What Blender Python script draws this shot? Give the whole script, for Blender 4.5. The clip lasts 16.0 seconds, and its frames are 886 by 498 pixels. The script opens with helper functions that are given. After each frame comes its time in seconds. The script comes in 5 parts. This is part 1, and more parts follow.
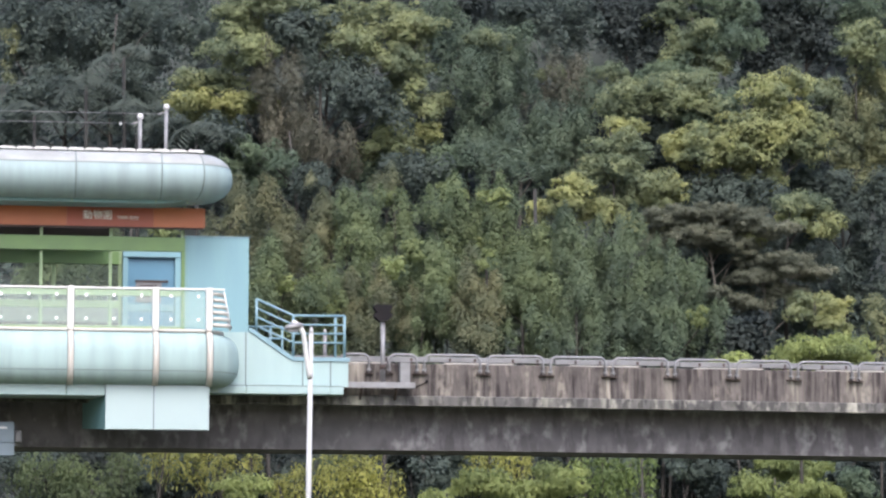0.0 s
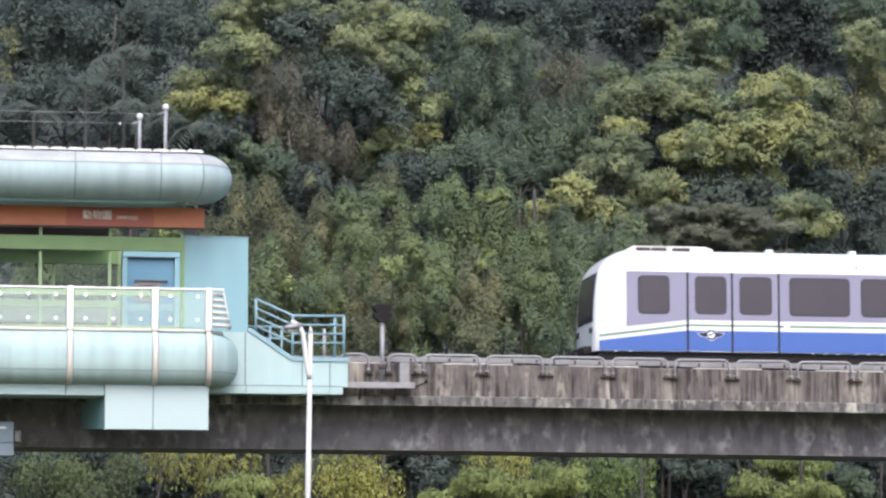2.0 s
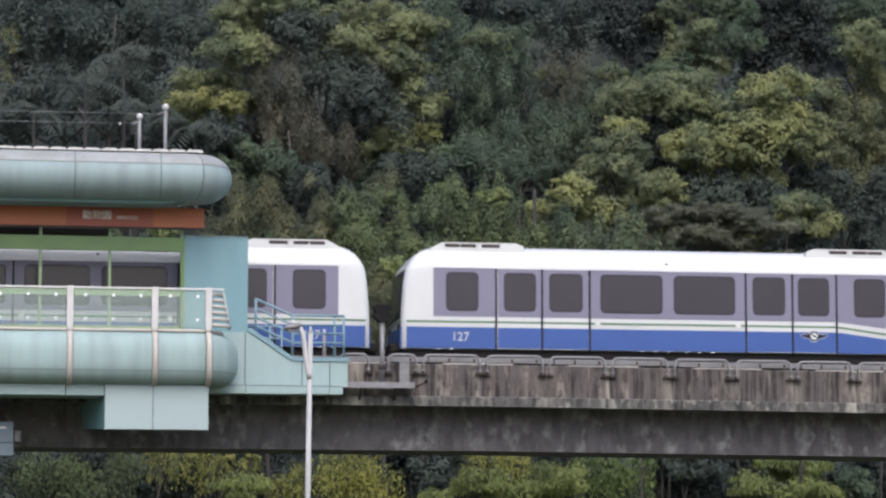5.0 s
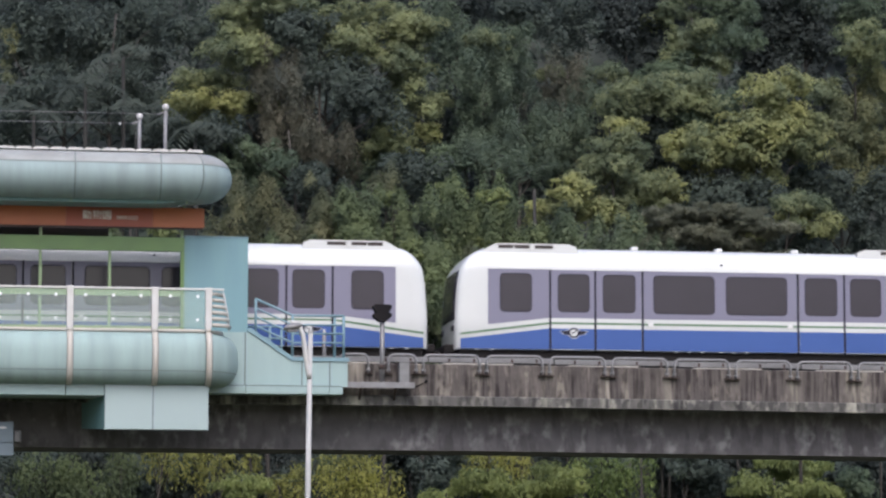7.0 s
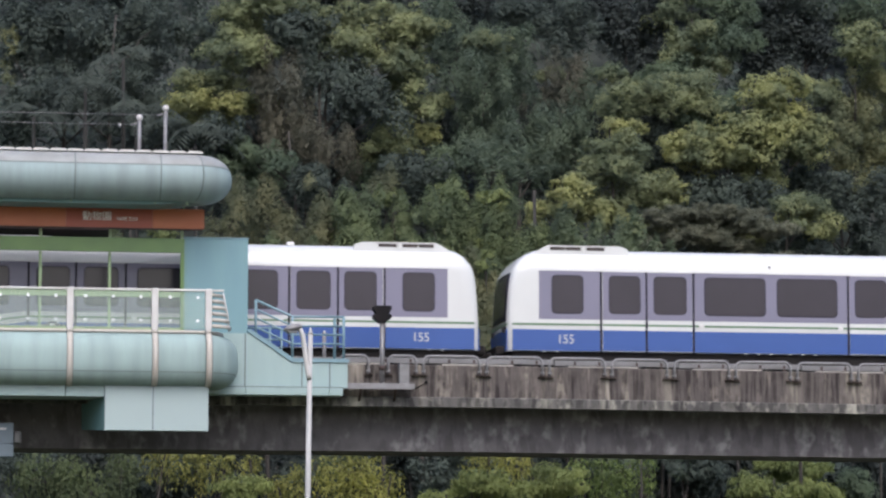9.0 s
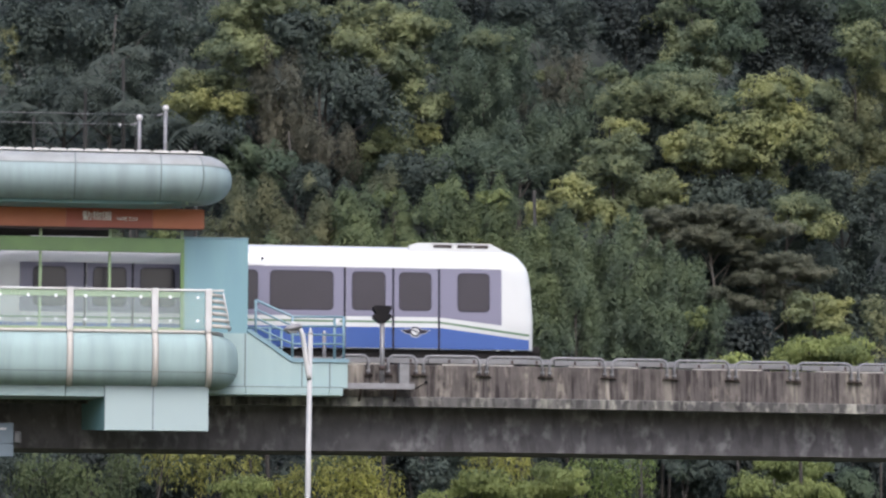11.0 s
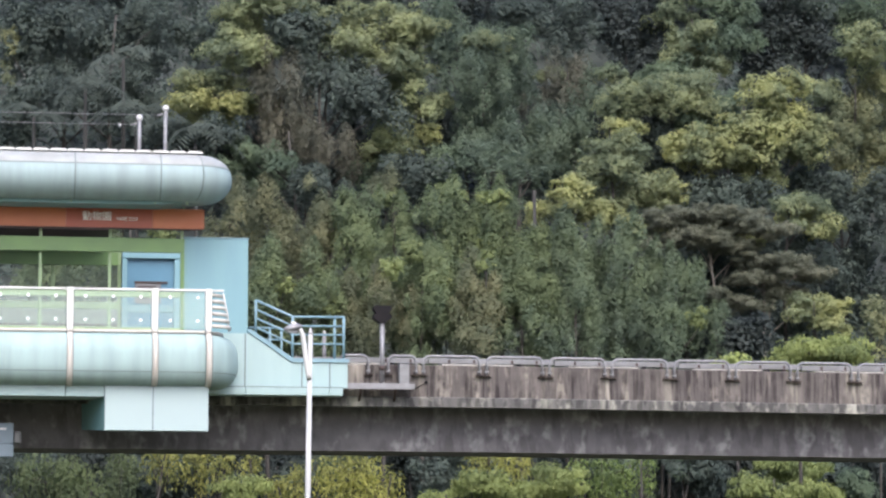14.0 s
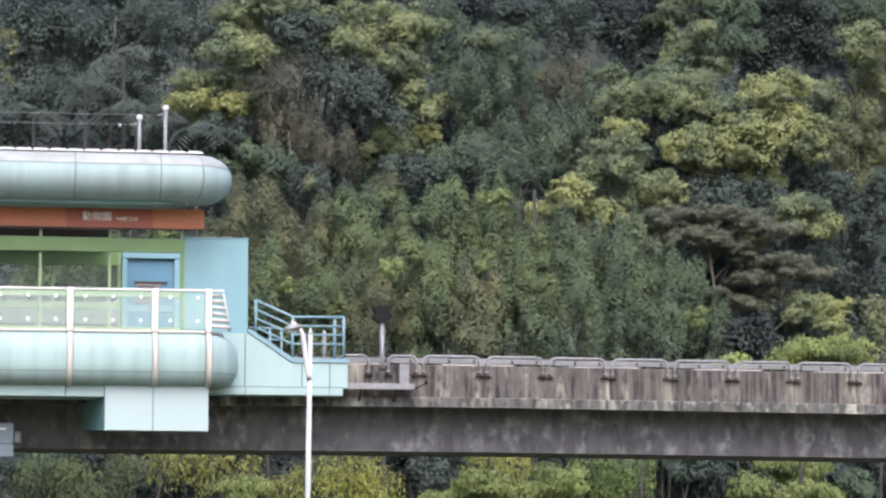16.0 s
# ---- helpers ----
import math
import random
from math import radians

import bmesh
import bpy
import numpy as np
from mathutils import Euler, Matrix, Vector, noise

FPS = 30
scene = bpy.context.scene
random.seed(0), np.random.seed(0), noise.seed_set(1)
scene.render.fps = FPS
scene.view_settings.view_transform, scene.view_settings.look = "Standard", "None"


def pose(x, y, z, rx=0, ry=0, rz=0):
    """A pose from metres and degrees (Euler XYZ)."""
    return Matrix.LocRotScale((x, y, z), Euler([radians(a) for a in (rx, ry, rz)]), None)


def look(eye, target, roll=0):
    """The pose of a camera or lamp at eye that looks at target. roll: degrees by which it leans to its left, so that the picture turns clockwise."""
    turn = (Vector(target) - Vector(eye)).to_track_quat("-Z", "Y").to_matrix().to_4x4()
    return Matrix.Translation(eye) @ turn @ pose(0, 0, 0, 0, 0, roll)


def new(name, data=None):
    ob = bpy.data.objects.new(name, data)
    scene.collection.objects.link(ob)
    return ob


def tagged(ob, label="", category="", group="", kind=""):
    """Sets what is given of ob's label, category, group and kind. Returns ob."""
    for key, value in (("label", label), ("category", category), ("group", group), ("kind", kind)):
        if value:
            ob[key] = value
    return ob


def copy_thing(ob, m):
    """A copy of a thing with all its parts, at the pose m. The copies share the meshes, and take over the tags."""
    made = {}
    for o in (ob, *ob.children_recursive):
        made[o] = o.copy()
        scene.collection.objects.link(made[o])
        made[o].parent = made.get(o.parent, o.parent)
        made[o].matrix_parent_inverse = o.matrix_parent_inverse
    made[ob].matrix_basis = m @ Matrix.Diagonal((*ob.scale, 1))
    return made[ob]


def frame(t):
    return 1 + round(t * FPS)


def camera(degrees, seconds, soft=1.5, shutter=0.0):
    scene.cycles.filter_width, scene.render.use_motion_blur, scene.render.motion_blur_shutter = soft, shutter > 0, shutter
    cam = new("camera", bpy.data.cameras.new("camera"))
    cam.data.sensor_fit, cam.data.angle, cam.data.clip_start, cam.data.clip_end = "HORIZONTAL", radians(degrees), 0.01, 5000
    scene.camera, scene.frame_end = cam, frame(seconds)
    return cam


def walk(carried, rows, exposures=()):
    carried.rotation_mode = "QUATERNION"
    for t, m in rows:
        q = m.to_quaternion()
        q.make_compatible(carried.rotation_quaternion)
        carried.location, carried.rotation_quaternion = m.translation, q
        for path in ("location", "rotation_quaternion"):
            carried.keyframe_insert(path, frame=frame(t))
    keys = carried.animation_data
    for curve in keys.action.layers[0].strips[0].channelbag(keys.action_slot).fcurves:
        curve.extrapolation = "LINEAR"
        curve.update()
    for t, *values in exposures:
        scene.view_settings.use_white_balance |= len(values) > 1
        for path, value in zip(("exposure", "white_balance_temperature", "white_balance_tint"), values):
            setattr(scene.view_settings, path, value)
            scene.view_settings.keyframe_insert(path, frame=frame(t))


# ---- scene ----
cam = camera(16.0, 16.0, soft=2.4, shutter=0.15)
YAW, PITCH = 9.0, 6.74


def aim(right=0.0, down=0.0):
    # small slips of the tripod head, in hundredths of a degree
    return pose(0, 0, 1.6, 90 + PITCH + 0.01 * down, 0, -YAW + 0.01 * right)


walk(cam, [(0, aim()), (1.6, aim()), (2.1, aim(-1.2)), (7.1, aim(-1.3)), (7.5, aim(-1.2, -2.8)), (7.9, aim(-2.2, 1.0)),
           (8.3, aim(-1.3, 2.0)), (16, aim(-1.3, 2.2))],
     exposures=[(0, 0.56, 5700, 11), (1.9, 0.56, 5700, 11), (3.0, 0.14, 5700, 11), (4.0, -0.14, 5700, 11), (9.0, -0.2, 5700, 11), (11.5, 0.14, 5700, 11), (12.5, 0.47, 5700, 11), (13.5, 0.52, 5700, 11), (16, 0.56, 5700, 11)])

# ---- light: bright overcast day, soft sun high behind the camera ----
SUN_EL, SUN_AZ = 49.0, 182.0
world = bpy.data.worlds.new("overcast_sky")
scene.world = world
world.use_nodes = True
wn = world.node_tree
sky = wn.nodes.new("ShaderNodeTexSky")
sky.sky_type = "NISHITA"
sky.sun_disc = False
sky.sun_elevation, sky.sun_rotation = radians(SUN_EL), radians(SUN_AZ)
sky.air_density, sky.dust_density, sky.ozone_density = 1.0, 6.0, 1.0
grey = wn.nodes.new("ShaderNodeHueSaturation")
grey.inputs["Saturation"].default_value = 1.0
wn.links.new(sky.outputs[0], grey.inputs["Color"])
wn.links.new(grey.outputs[0], wn.nodes["Background"].inputs["Color"])
wn.nodes["Background"].inputs["Strength"].default_value = 0.27
sun = new("sun", bpy.data.lights.new("sun", "SUN"))
sun.data.energy, sun.data.angle, sun.data.color = 0.72, radians(45), (1.0, 0.985, 0.95)
az, el = radians(SUN_AZ), radians(SUN_EL)
sun.matrix_world = look((math.sin(az) * math.cos(el) * 90, math.cos(az) * math.cos(el) * 90, math.sin(el) * 90), (0, 0, 0))


# ---- materials ----
def mat(name, base, rough=0.6, metal=0.0, vary=0.12, scale=3.0, stretch=(1, 1, 1), bump=0.0, second=None, amount=0.5,
        spec=0.5, grain=40.0, island=0.0, spread=0.0, edge=0.12, translucent=0.0):
    """Base colour with fine grain, larger stains of a second colour, and relief."""
    m = bpy.data.materials.new(name)
    m.use_nodes = True
    nt = m.node_tree
    N, K = nt.nodes, nt.links
    b = N["Principled BSDF"]
    b.inputs["Roughness"].default_value, b.inputs["Metallic"].default_value = rough, metal
    b.inputs["Specular IOR Level"].default_value = spec
    co = N.new("ShaderNodeTexCoord")
    mp = N.new("ShaderNodeMapping")
    mp.inputs["Scale"].default_value = stretch
    K.new(co.outputs["Object"], mp.inputs["Vector"])

    def noise_node(s, detail):
        n = N.new("ShaderNodeTexNoise")
        n.inputs["Scale"].default_value, n.inputs["Detail"].default_value = s, detail
        K.new(mp.outputs[0], n.inputs["Vector"])
        return n

    big, fine = noise_node(scale, 5), noise_node(grain, 3)
    hsv = N.new("ShaderNodeHueSaturation")
    hsv.inputs["Color"].default_value = (*base, 1)
    # brightness: grain plus a random share for each piece
    rng = N.new("ShaderNodeMapRange")
    rng.inputs["To Min"].default_value, rng.inputs["To Max"].default_value = 1 - vary, 1 + vary
    K.new(fine.outputs["Fac"], rng.inputs["Value"])
    value = rng.outputs[0]
    for source, width in (("ShaderNodeNewGeometry", island), ("ShaderNodeObjectInfo", spread)):
        if width:
            g = N.new(source)
            r2 = N.new("ShaderNodeMapRange")
            r2.inputs["To Min"].default_value, r2.inputs["To Max"].default_value = 1 - width, 1 + width
            K.new(g.outputs["Random Per Island" if island and source.endswith("Geometry") else "Random"], r2.inputs["Value"])
            mu = N.new("ShaderNodeMath")
            mu.operation = "MULTIPLY"
            K.new(value, mu.inputs[0])
            K.new(r2.outputs[0], mu.inputs[1])
            value = mu.outputs[0]
    K.new(value, hsv.inputs["Value"])
    col = hsv.outputs[0]
    if second:
        mix = N.new("ShaderNodeMixRGB")
        mix.inputs["Color2"].default_value = (*second, 1)
        ramp = N.new("ShaderNodeMapRange")
        ramp.inputs["From Min"].default_value, ramp.inputs["From Max"].default_value = 0.5 - edge, 0.5 + edge
        ramp.inputs["To Max"].default_value = amount
        K.new(big.outputs["Fac"], ramp.inputs["Value"])
        K.new(ramp.outputs[0], mix.inputs["Fac"])
        K.new(col, mix.inputs["Color1"])
        col = mix.outputs[0]
    K.new(col, b.inputs["Base Color"])
    if bump:
        bp = N.new("ShaderNodeBump")
        bp.inputs["Strength"].default_value, bp.inputs["Distance"].default_value = bump, 0.02
        K.new(fine.outputs["Fac"], bp.inputs["Height"])
        K.new(bp.outputs[0], b.inputs["Normal"])
    if translucent:
        tr = N.new("ShaderNodeBsdfTranslucent")
        K.new(col, tr.inputs["Color"])
        ms = N.new("ShaderNodeMixShader")
        ms.inputs["Fac"].default_value = translucent
        K.new(b.outputs[0], ms.inputs[1])
        K.new(tr.outputs[0], ms.inputs[2])
        K.new(ms.outputs[0], N["Material Output"].inputs["Surface"])
    return m


def pane_mat(name, veil, tint, share):
    """Clear pane with a thin dusty veil."""
    m = bpy.data.materials.new(name)
    m.use_nodes = True
    nt = m.node_tree
    N, K = nt.nodes, nt.links
    b = N["Principled BSDF"]
    b.inputs["Base Color"].default_value, b.inputs["Roughness"].default_value = (*veil, 1), 0.08
    tr = N.new("ShaderNodeBsdfTransparent")
    tr.inputs["Color"].default_value = (*tint, 1)
    ms = N.new("ShaderNodeMixShader")
    ms.inputs["Fac"].default_value = share
    K.new(tr.outputs[0], ms.inputs[1])
    K.new(b.outputs[0], ms.inputs[2])
    K.new(ms.outputs[0], N["Material Output"].inputs["Surface"])
    return m


def concrete(name, base, dark, pale, runs, pitch=0.0, start=0.0, zmul=0.3, pale_amount=0.8):
    """Cast concrete with dark vertical runs, pale lime bloom (stronger below each bracket where a pitch is given) and grime."""
    m = bpy.data.materials.new(name)
    m.use_nodes = True
    N, K = m.node_tree.nodes, m.node_tree.links
    b = N["Principled BSDF"]
    b.inputs["Roughness"].default_value, b.inputs["Specular IOR Level"].default_value = 0.88, 0.25
    co = N.new("ShaderNodeTexCoord")

    def field(scale, stretch, lo, hi, detail=4, offset=0.0):
        mp = N.new("ShaderNodeMapping")
        mp.inputs["Scale"].default_value, mp.inputs["Location"].default_value = stretch, (offset, offset, offset)
        K.new(co.outputs["Object"], mp.inputs["Vector"])
        n = N.new("ShaderNodeTexNoise")
        n.inputs["Scale"].default_value, n.inputs["Detail"].default_value = scale, detail
        K.new(mp.outputs[0], n.inputs["Vector"])
        r = N.new("ShaderNodeMapRange")
        r.inputs["From Min"].default_value, r.inputs["From Max"].default_value = lo, hi
        K.new(n.outputs["Fac"], r.inputs["Value"])
        return r.outputs[0]

    def math_node(op, a, c):
        n = N.new("ShaderNodeMath")
        n.operation = op
        for i, v in enumerate((a, c)):
            if isinstance(v, float):
                n.inputs[i].default_value = v
            else:
                K.new(v, n.inputs[i])
        return n.outputs[0]

    def blend(c1, c2, f):
        n = N.new("ShaderNodeMixRGB")
        K.new(f, n.inputs["Fac"])
        for i, v in ((1, c1), (2, c2)):
            if isinstance(v, tuple):
                n.inputs[i].default_value = (*v, 1)
            else:
                K.new(v, n.inputs[i])
        return n.outputs[0]

    streak = math_node("MULTIPLY", field(runs, (1, 1, 0.06 * zmul / 0.3), 0.475, 0.55), field(1.6, (1, 1, 1.2), 0.3, 0.55, offset=4.0))
    mottle = field(2.2, (1, 1, 1), 0.35, 0.7, 6, 9.0)
    bloom = math_node("MULTIPLY", field(runs * 0.8, (1, 1, zmul * 0.5), 0.5, 0.66, 4, 17.0), field(5.0, (1, 1, 0.8), 0.35, 0.6, 3, 2.0))
    if pitch:
        sx = N.new("ShaderNodeSeparateXYZ")
        K.new(co.outputs["Object"], sx.inputs[0])
        ph = math_node("FRACT", math_node("DIVIDE", math_node("SUBTRACT", sx.outputs["X"], start - pitch / 2), pitch), 0.0)
        near = math_node("SUBTRACT", 1.0, math_node("MULTIPLY", math_node("ABSOLUTE", math_node("SUBTRACT", ph, 0.5), 0.0), 5.5))
        near = math_node("MAXIMUM", near, 0.08)
        wide = math_node("MULTIPLY", near, field(runs * 0.7, (1, 1, 0.12), 0.40, 0.58, 4, 23.0))
        big = field(0.35, (1, 1, 1), 0.4, 0.55, 2, 31.0)
        bloom = math_node("ADD", math_node("MULTIPLY", bloom, 0.6), math_node("MULTIPLY", wide, math_node("ADD", big, 0.25)))
    bloom = math_node("MINIMUM", math_node("MULTIPLY", bloom, pale_amount), 1.0)
    col = blend(base, tuple(0.72 * c for c in base), mottle)
    col = blend(col, dark, math_node("MULTIPLY", streak, 0.88))
    col = blend(col, pale, bloom)
    K.new(col, b.inputs["Base Color"])
    bp = N.new("ShaderNodeBump")
    bp.inputs["Strength"].default_value, bp.inputs["Distance"].default_value = 0.35, 0.02
    K.new(field(14.0, (1, 1, 0.6), 0.2, 0.8), bp.inputs["Height"])
    K.new(bp.outputs[0], b.inputs["Normal"])
    return m


PARAPET = concrete("streaked_parapet_concrete", (0.094, 0.081, 0.076), (0.022, 0.017, 0.017), (0.27, 0.24, 0.20), 6.5, 1.652, 13.73, pale_amount=0.95)
LEDGE = concrete("stained_ledge_concrete", (0.088, 0.083, 0.08), (0.03, 0.028, 0.028), (0.30, 0.285, 0.24), 6.5, 1.652, 13.73, zmul=1.2, pale_amount=1.0)
GIRDER = concrete("dark_girder_concrete", (0.124, 0.115, 0.12), (0.075, 0.068, 0.072), (0.235, 0.222, 0.225), 3.4, zmul=1.2, pale_amount=0.95)
AQUA = mat("aqua_panel_paint", (0.282, 0.36, 0.352), 0.35, vary=0.03, scale=1.2, stretch=(3, 3, 0.35), second=(0.212, 0.296, 0.291), amount=0.45, edge=0.2)
AQUA_TUBE = mat("weathered_aqua_shell", (0.282, 0.362, 0.35), 0.65, spec=0.3, vary=0.05, scale=1.1, stretch=(3, 1, 0.35), second=(0.19, 0.245, 0.235), amount=0.55, edge=0.16)
ROOF_TUBE = mat("weathered_canopy_shell", (0.271, 0.341, 0.341), 0.65, spec=0.3, vary=0.05, scale=1.0, stretch=(3, 1, 0.35), second=(0.185, 0.215, 0.213), amount=0.6, edge=0.16)
ROOF_TOP = mat("grimy_white_flashing", (0.294, 0.304, 0.294), 0.5, vary=0.06, scale=2.0, second=(0.182, 0.178, 0.167), amount=0.7, edge=0.2)
# teal with the shade of soffit and cladding side put into its colour
TEAL = mat("shade_toned_teal", (0.153, 0.27, 0.279), 0.5, vary=0.05, scale=2, second=(0.144, 0.234, 0.243))
BLUE = mat("light_blue_panel", (0.165, 0.285, 0.305), 0.5, vary=0.03, scale=1.0, stretch=(2.5, 2.5, 0.4), second=(0.122, 0.22, 0.266), amount=0.6, edge=0.25)
DOOR = mat("blue_door_paint", (0.085, 0.185, 0.26), 0.4, vary=0.03, scale=1.5, second=(0.07, 0.155, 0.22))
RAILBLUE = mat("grey_blue_rail_paint", (0.17, 0.265, 0.305), 0.4, vary=0.06, scale=6, second=(0.13, 0.205, 0.235))
GREEN = mat("leaf_green_steel", (0.125, 0.208, 0.0624), 0.45, vary=0.04, scale=1.5, second=(0.0994, 0.162, 0.0572), amount=0.6)
PALEGREEN = mat("pale_green_steel", (0.242, 0.319, 0.166), 0.45, vary=0.05, scale=2, second=(0.178, 0.242, 0.128))
ORANGE = mat("burnt_orange_sign_panel", (0.43, 0.13, 0.045), 0.45, vary=0.04, scale=1.2, second=(0.36, 0.10, 0.04), amount=0.6, edge=0.2)
MAROON = mat("red_brown_sign_panel", (0.33, 0.075, 0.04), 0.45, vary=0.04, scale=1.5, second=(0.28, 0.07, 0.04))
LETTER = mat("white_sign_lettering", (0.88, 0.87, 0.85), 0.6, vary=0.02)
CREAM = mat("cream_metal_trim", (0.449, 0.422, 0.381), 0.45, vary=0.04, scale=3, stretch=(3, 3, 0.6), second=(0.34, 0.292, 0.238), amount=0.6, edge=0.2)
WHITE = mat("white_post_paint", (0.519, 0.507, 0.493), 0.4, vary=0.03, scale=4, second=(0.428, 0.402, 0.377))
JOINT = mat("open_panel_joint", (0.07, 0.085, 0.09), 0.7, vary=0.05)
SEAM = mat("dark_joint", (0.135, 0.16, 0.16), 0.7, vary=0.05)
PALE = mat("pale_blue_white_cladding", (0.312, 0.378, 0.375), 0.35, vary=0.02, scale=1.0, second=(0.288, 0.352, 0.352), amount=0.5, edge=0.25)
GLASS = pane_mat("dusty_railing_glass", (0.55, 0.62, 0.58), (0.95, 0.98, 0.96), 0.15)
CLEAR = pane_mat("clear_screen_glass", (0.5, 0.55, 0.52), (0.96, 0.98, 0.97), 0.05)
FITTING = mat("polished_glass_fitting", (0.85, 0.85, 0.86), 0.25, metal=0.3, vary=0.02)
PANEL_GREY = mat("grey_green_infill", (0.19, 0.215, 0.185), 0.5, vary=0.05, scale=1.5, stretch=(1, 1, 3), second=(0.14, 0.16, 0.145), amount=0.6)
PLATFORM = mat("platform_concrete", (0.20, 0.20, 0.19), 0.8, vary=0.1, scale=2, second=(0.12, 0.12, 0.12), bump=0.2)
GALV = mat("galvanised_pipe", (0.214, 0.209, 0.214), 0.5, metal=0.3, vary=0.08, scale=6, second=(0.143, 0.133, 0.133))
COVER = mat("pale_grey_rail_cover", (0.185, 0.182, 0.183), 0.6, vary=0.06, scale=2.5, stretch=(1, 1, 2), second=(0.135, 0.13, 0.13), amount=0.7)
DARK = mat("blackened_steel", (0.012, 0.011, 0.012), 0.8, vary=0.1, second=(0.02, 0.016, 0.016), spec=0.1)
RUST = mat("rusty_plate", (0.07, 0.05, 0.045), 0.75, vary=0.15, second=(0.04, 0.032, 0.03), spec=0.2)
LAMPPOST = mat("white_lamp_post_paint", (0.403, 0.392, 0.381), 0.4, vary=0.04, scale=3, stretch=(2, 2, 0.3), second=(0.299, 0.288, 0.272))
CONCOURSE = mat("slate_blue_panel", (0.111, 0.143, 0.169), 0.45, vary=0.05, second=(0.0845, 0.111, 0.13))
T_WHITE = mat("train_white_enamel", (0.55, 0.55, 0.542), 0.22, vary=0.015, scale=1.5, second=(0.51, 0.51, 0.50), amount=0.5, edge=0.25)
T_LAV = mat("train_lavender_panel", (0.174, 0.164, 0.226), 0.3, vary=0.02, scale=1.2, second=(0.158, 0.153, 0.211), amount=0.6, edge=0.25)
T_BLUE = mat("train_royal_blue", (0.045, 0.09, 0.275), 0.35, vary=0.03, scale=1.5, second=(0.038, 0.077, 0.24), amount=0.6, edge=0.25, spec=0.35)
T_GREEN = mat("train_green_stripe", (0.10, 0.17, 0.095), 0.35, vary=0.03)
T_GLASS = mat("smoked_train_glass", (0.032, 0.027, 0.038), 0.14, vary=0.03, scale=1.0, second=(0.026, 0.022, 0.031), spec=0.45)
T_SEAL = mat("black_door_rubber", (0.018, 0.016, 0.026), 0.6, vary=0.05, spec=0.2)
T_UNDER = mat("train_underframe_grime", (0.014, 0.012, 0.012), 0.8, vary=0.15, second=(0.022, 0.019, 0.017), spec=0.2)
T_VENT = mat("roof_vent_louvre", (0.048, 0.036, 0.034), 0.6, vary=0.1)
T_ROOFTRIM = mat("roof_unit_grey", (0.62, 0.61, 0.60), 0.4, vary=0.04, second=(0.5, 0.49, 0.48))
# palm trunks coloured darker than other bark, as if in the wood's shade
PALM_BARK = mat("shade_darkened_palm_bark", (0.03, 0.028, 0.025), 0.9, vary=0.2, scale=4, second=(0.02, 0.019, 0.017))
NUMERAL = mat("pale_grey_numerals", (0.40, 0.41, 0.44), 0.5, vary=0.03)
BARK = mat("grey_brown_bark", (0.042, 0.036, 0.03), 0.85, vary=0.2, scale=4, stretch=(1, 1, 0.3), second=(0.0378, 0.0315, 0.0252), bump=0.4)
PALE_BARK = mat("pale_acacia_bark", (0.21, 0.185, 0.155), 0.85, vary=0.15, scale=4, stretch=(1, 1, 0.3), second=(0.12, 0.105, 0.09), bump=0.3)
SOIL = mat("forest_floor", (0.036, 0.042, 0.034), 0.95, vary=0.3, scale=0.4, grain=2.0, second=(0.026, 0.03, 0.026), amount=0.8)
GRASS = mat("rough_grass", (0.06, 0.075, 0.03), 0.95, vary=0.25, scale=0.3, grain=3.0, second=(0.10, 0.09, 0.05), amount=0.6)


def leaf_mat(name, base, second, amount=0.9):
    return mat(name, base, 0.6, vary=0.1, scale=0.75, grain=5.0, second=second, amount=amount, island=0.07, spread=0.16, edge=0.14, spec=0.12, translucent=0.38)


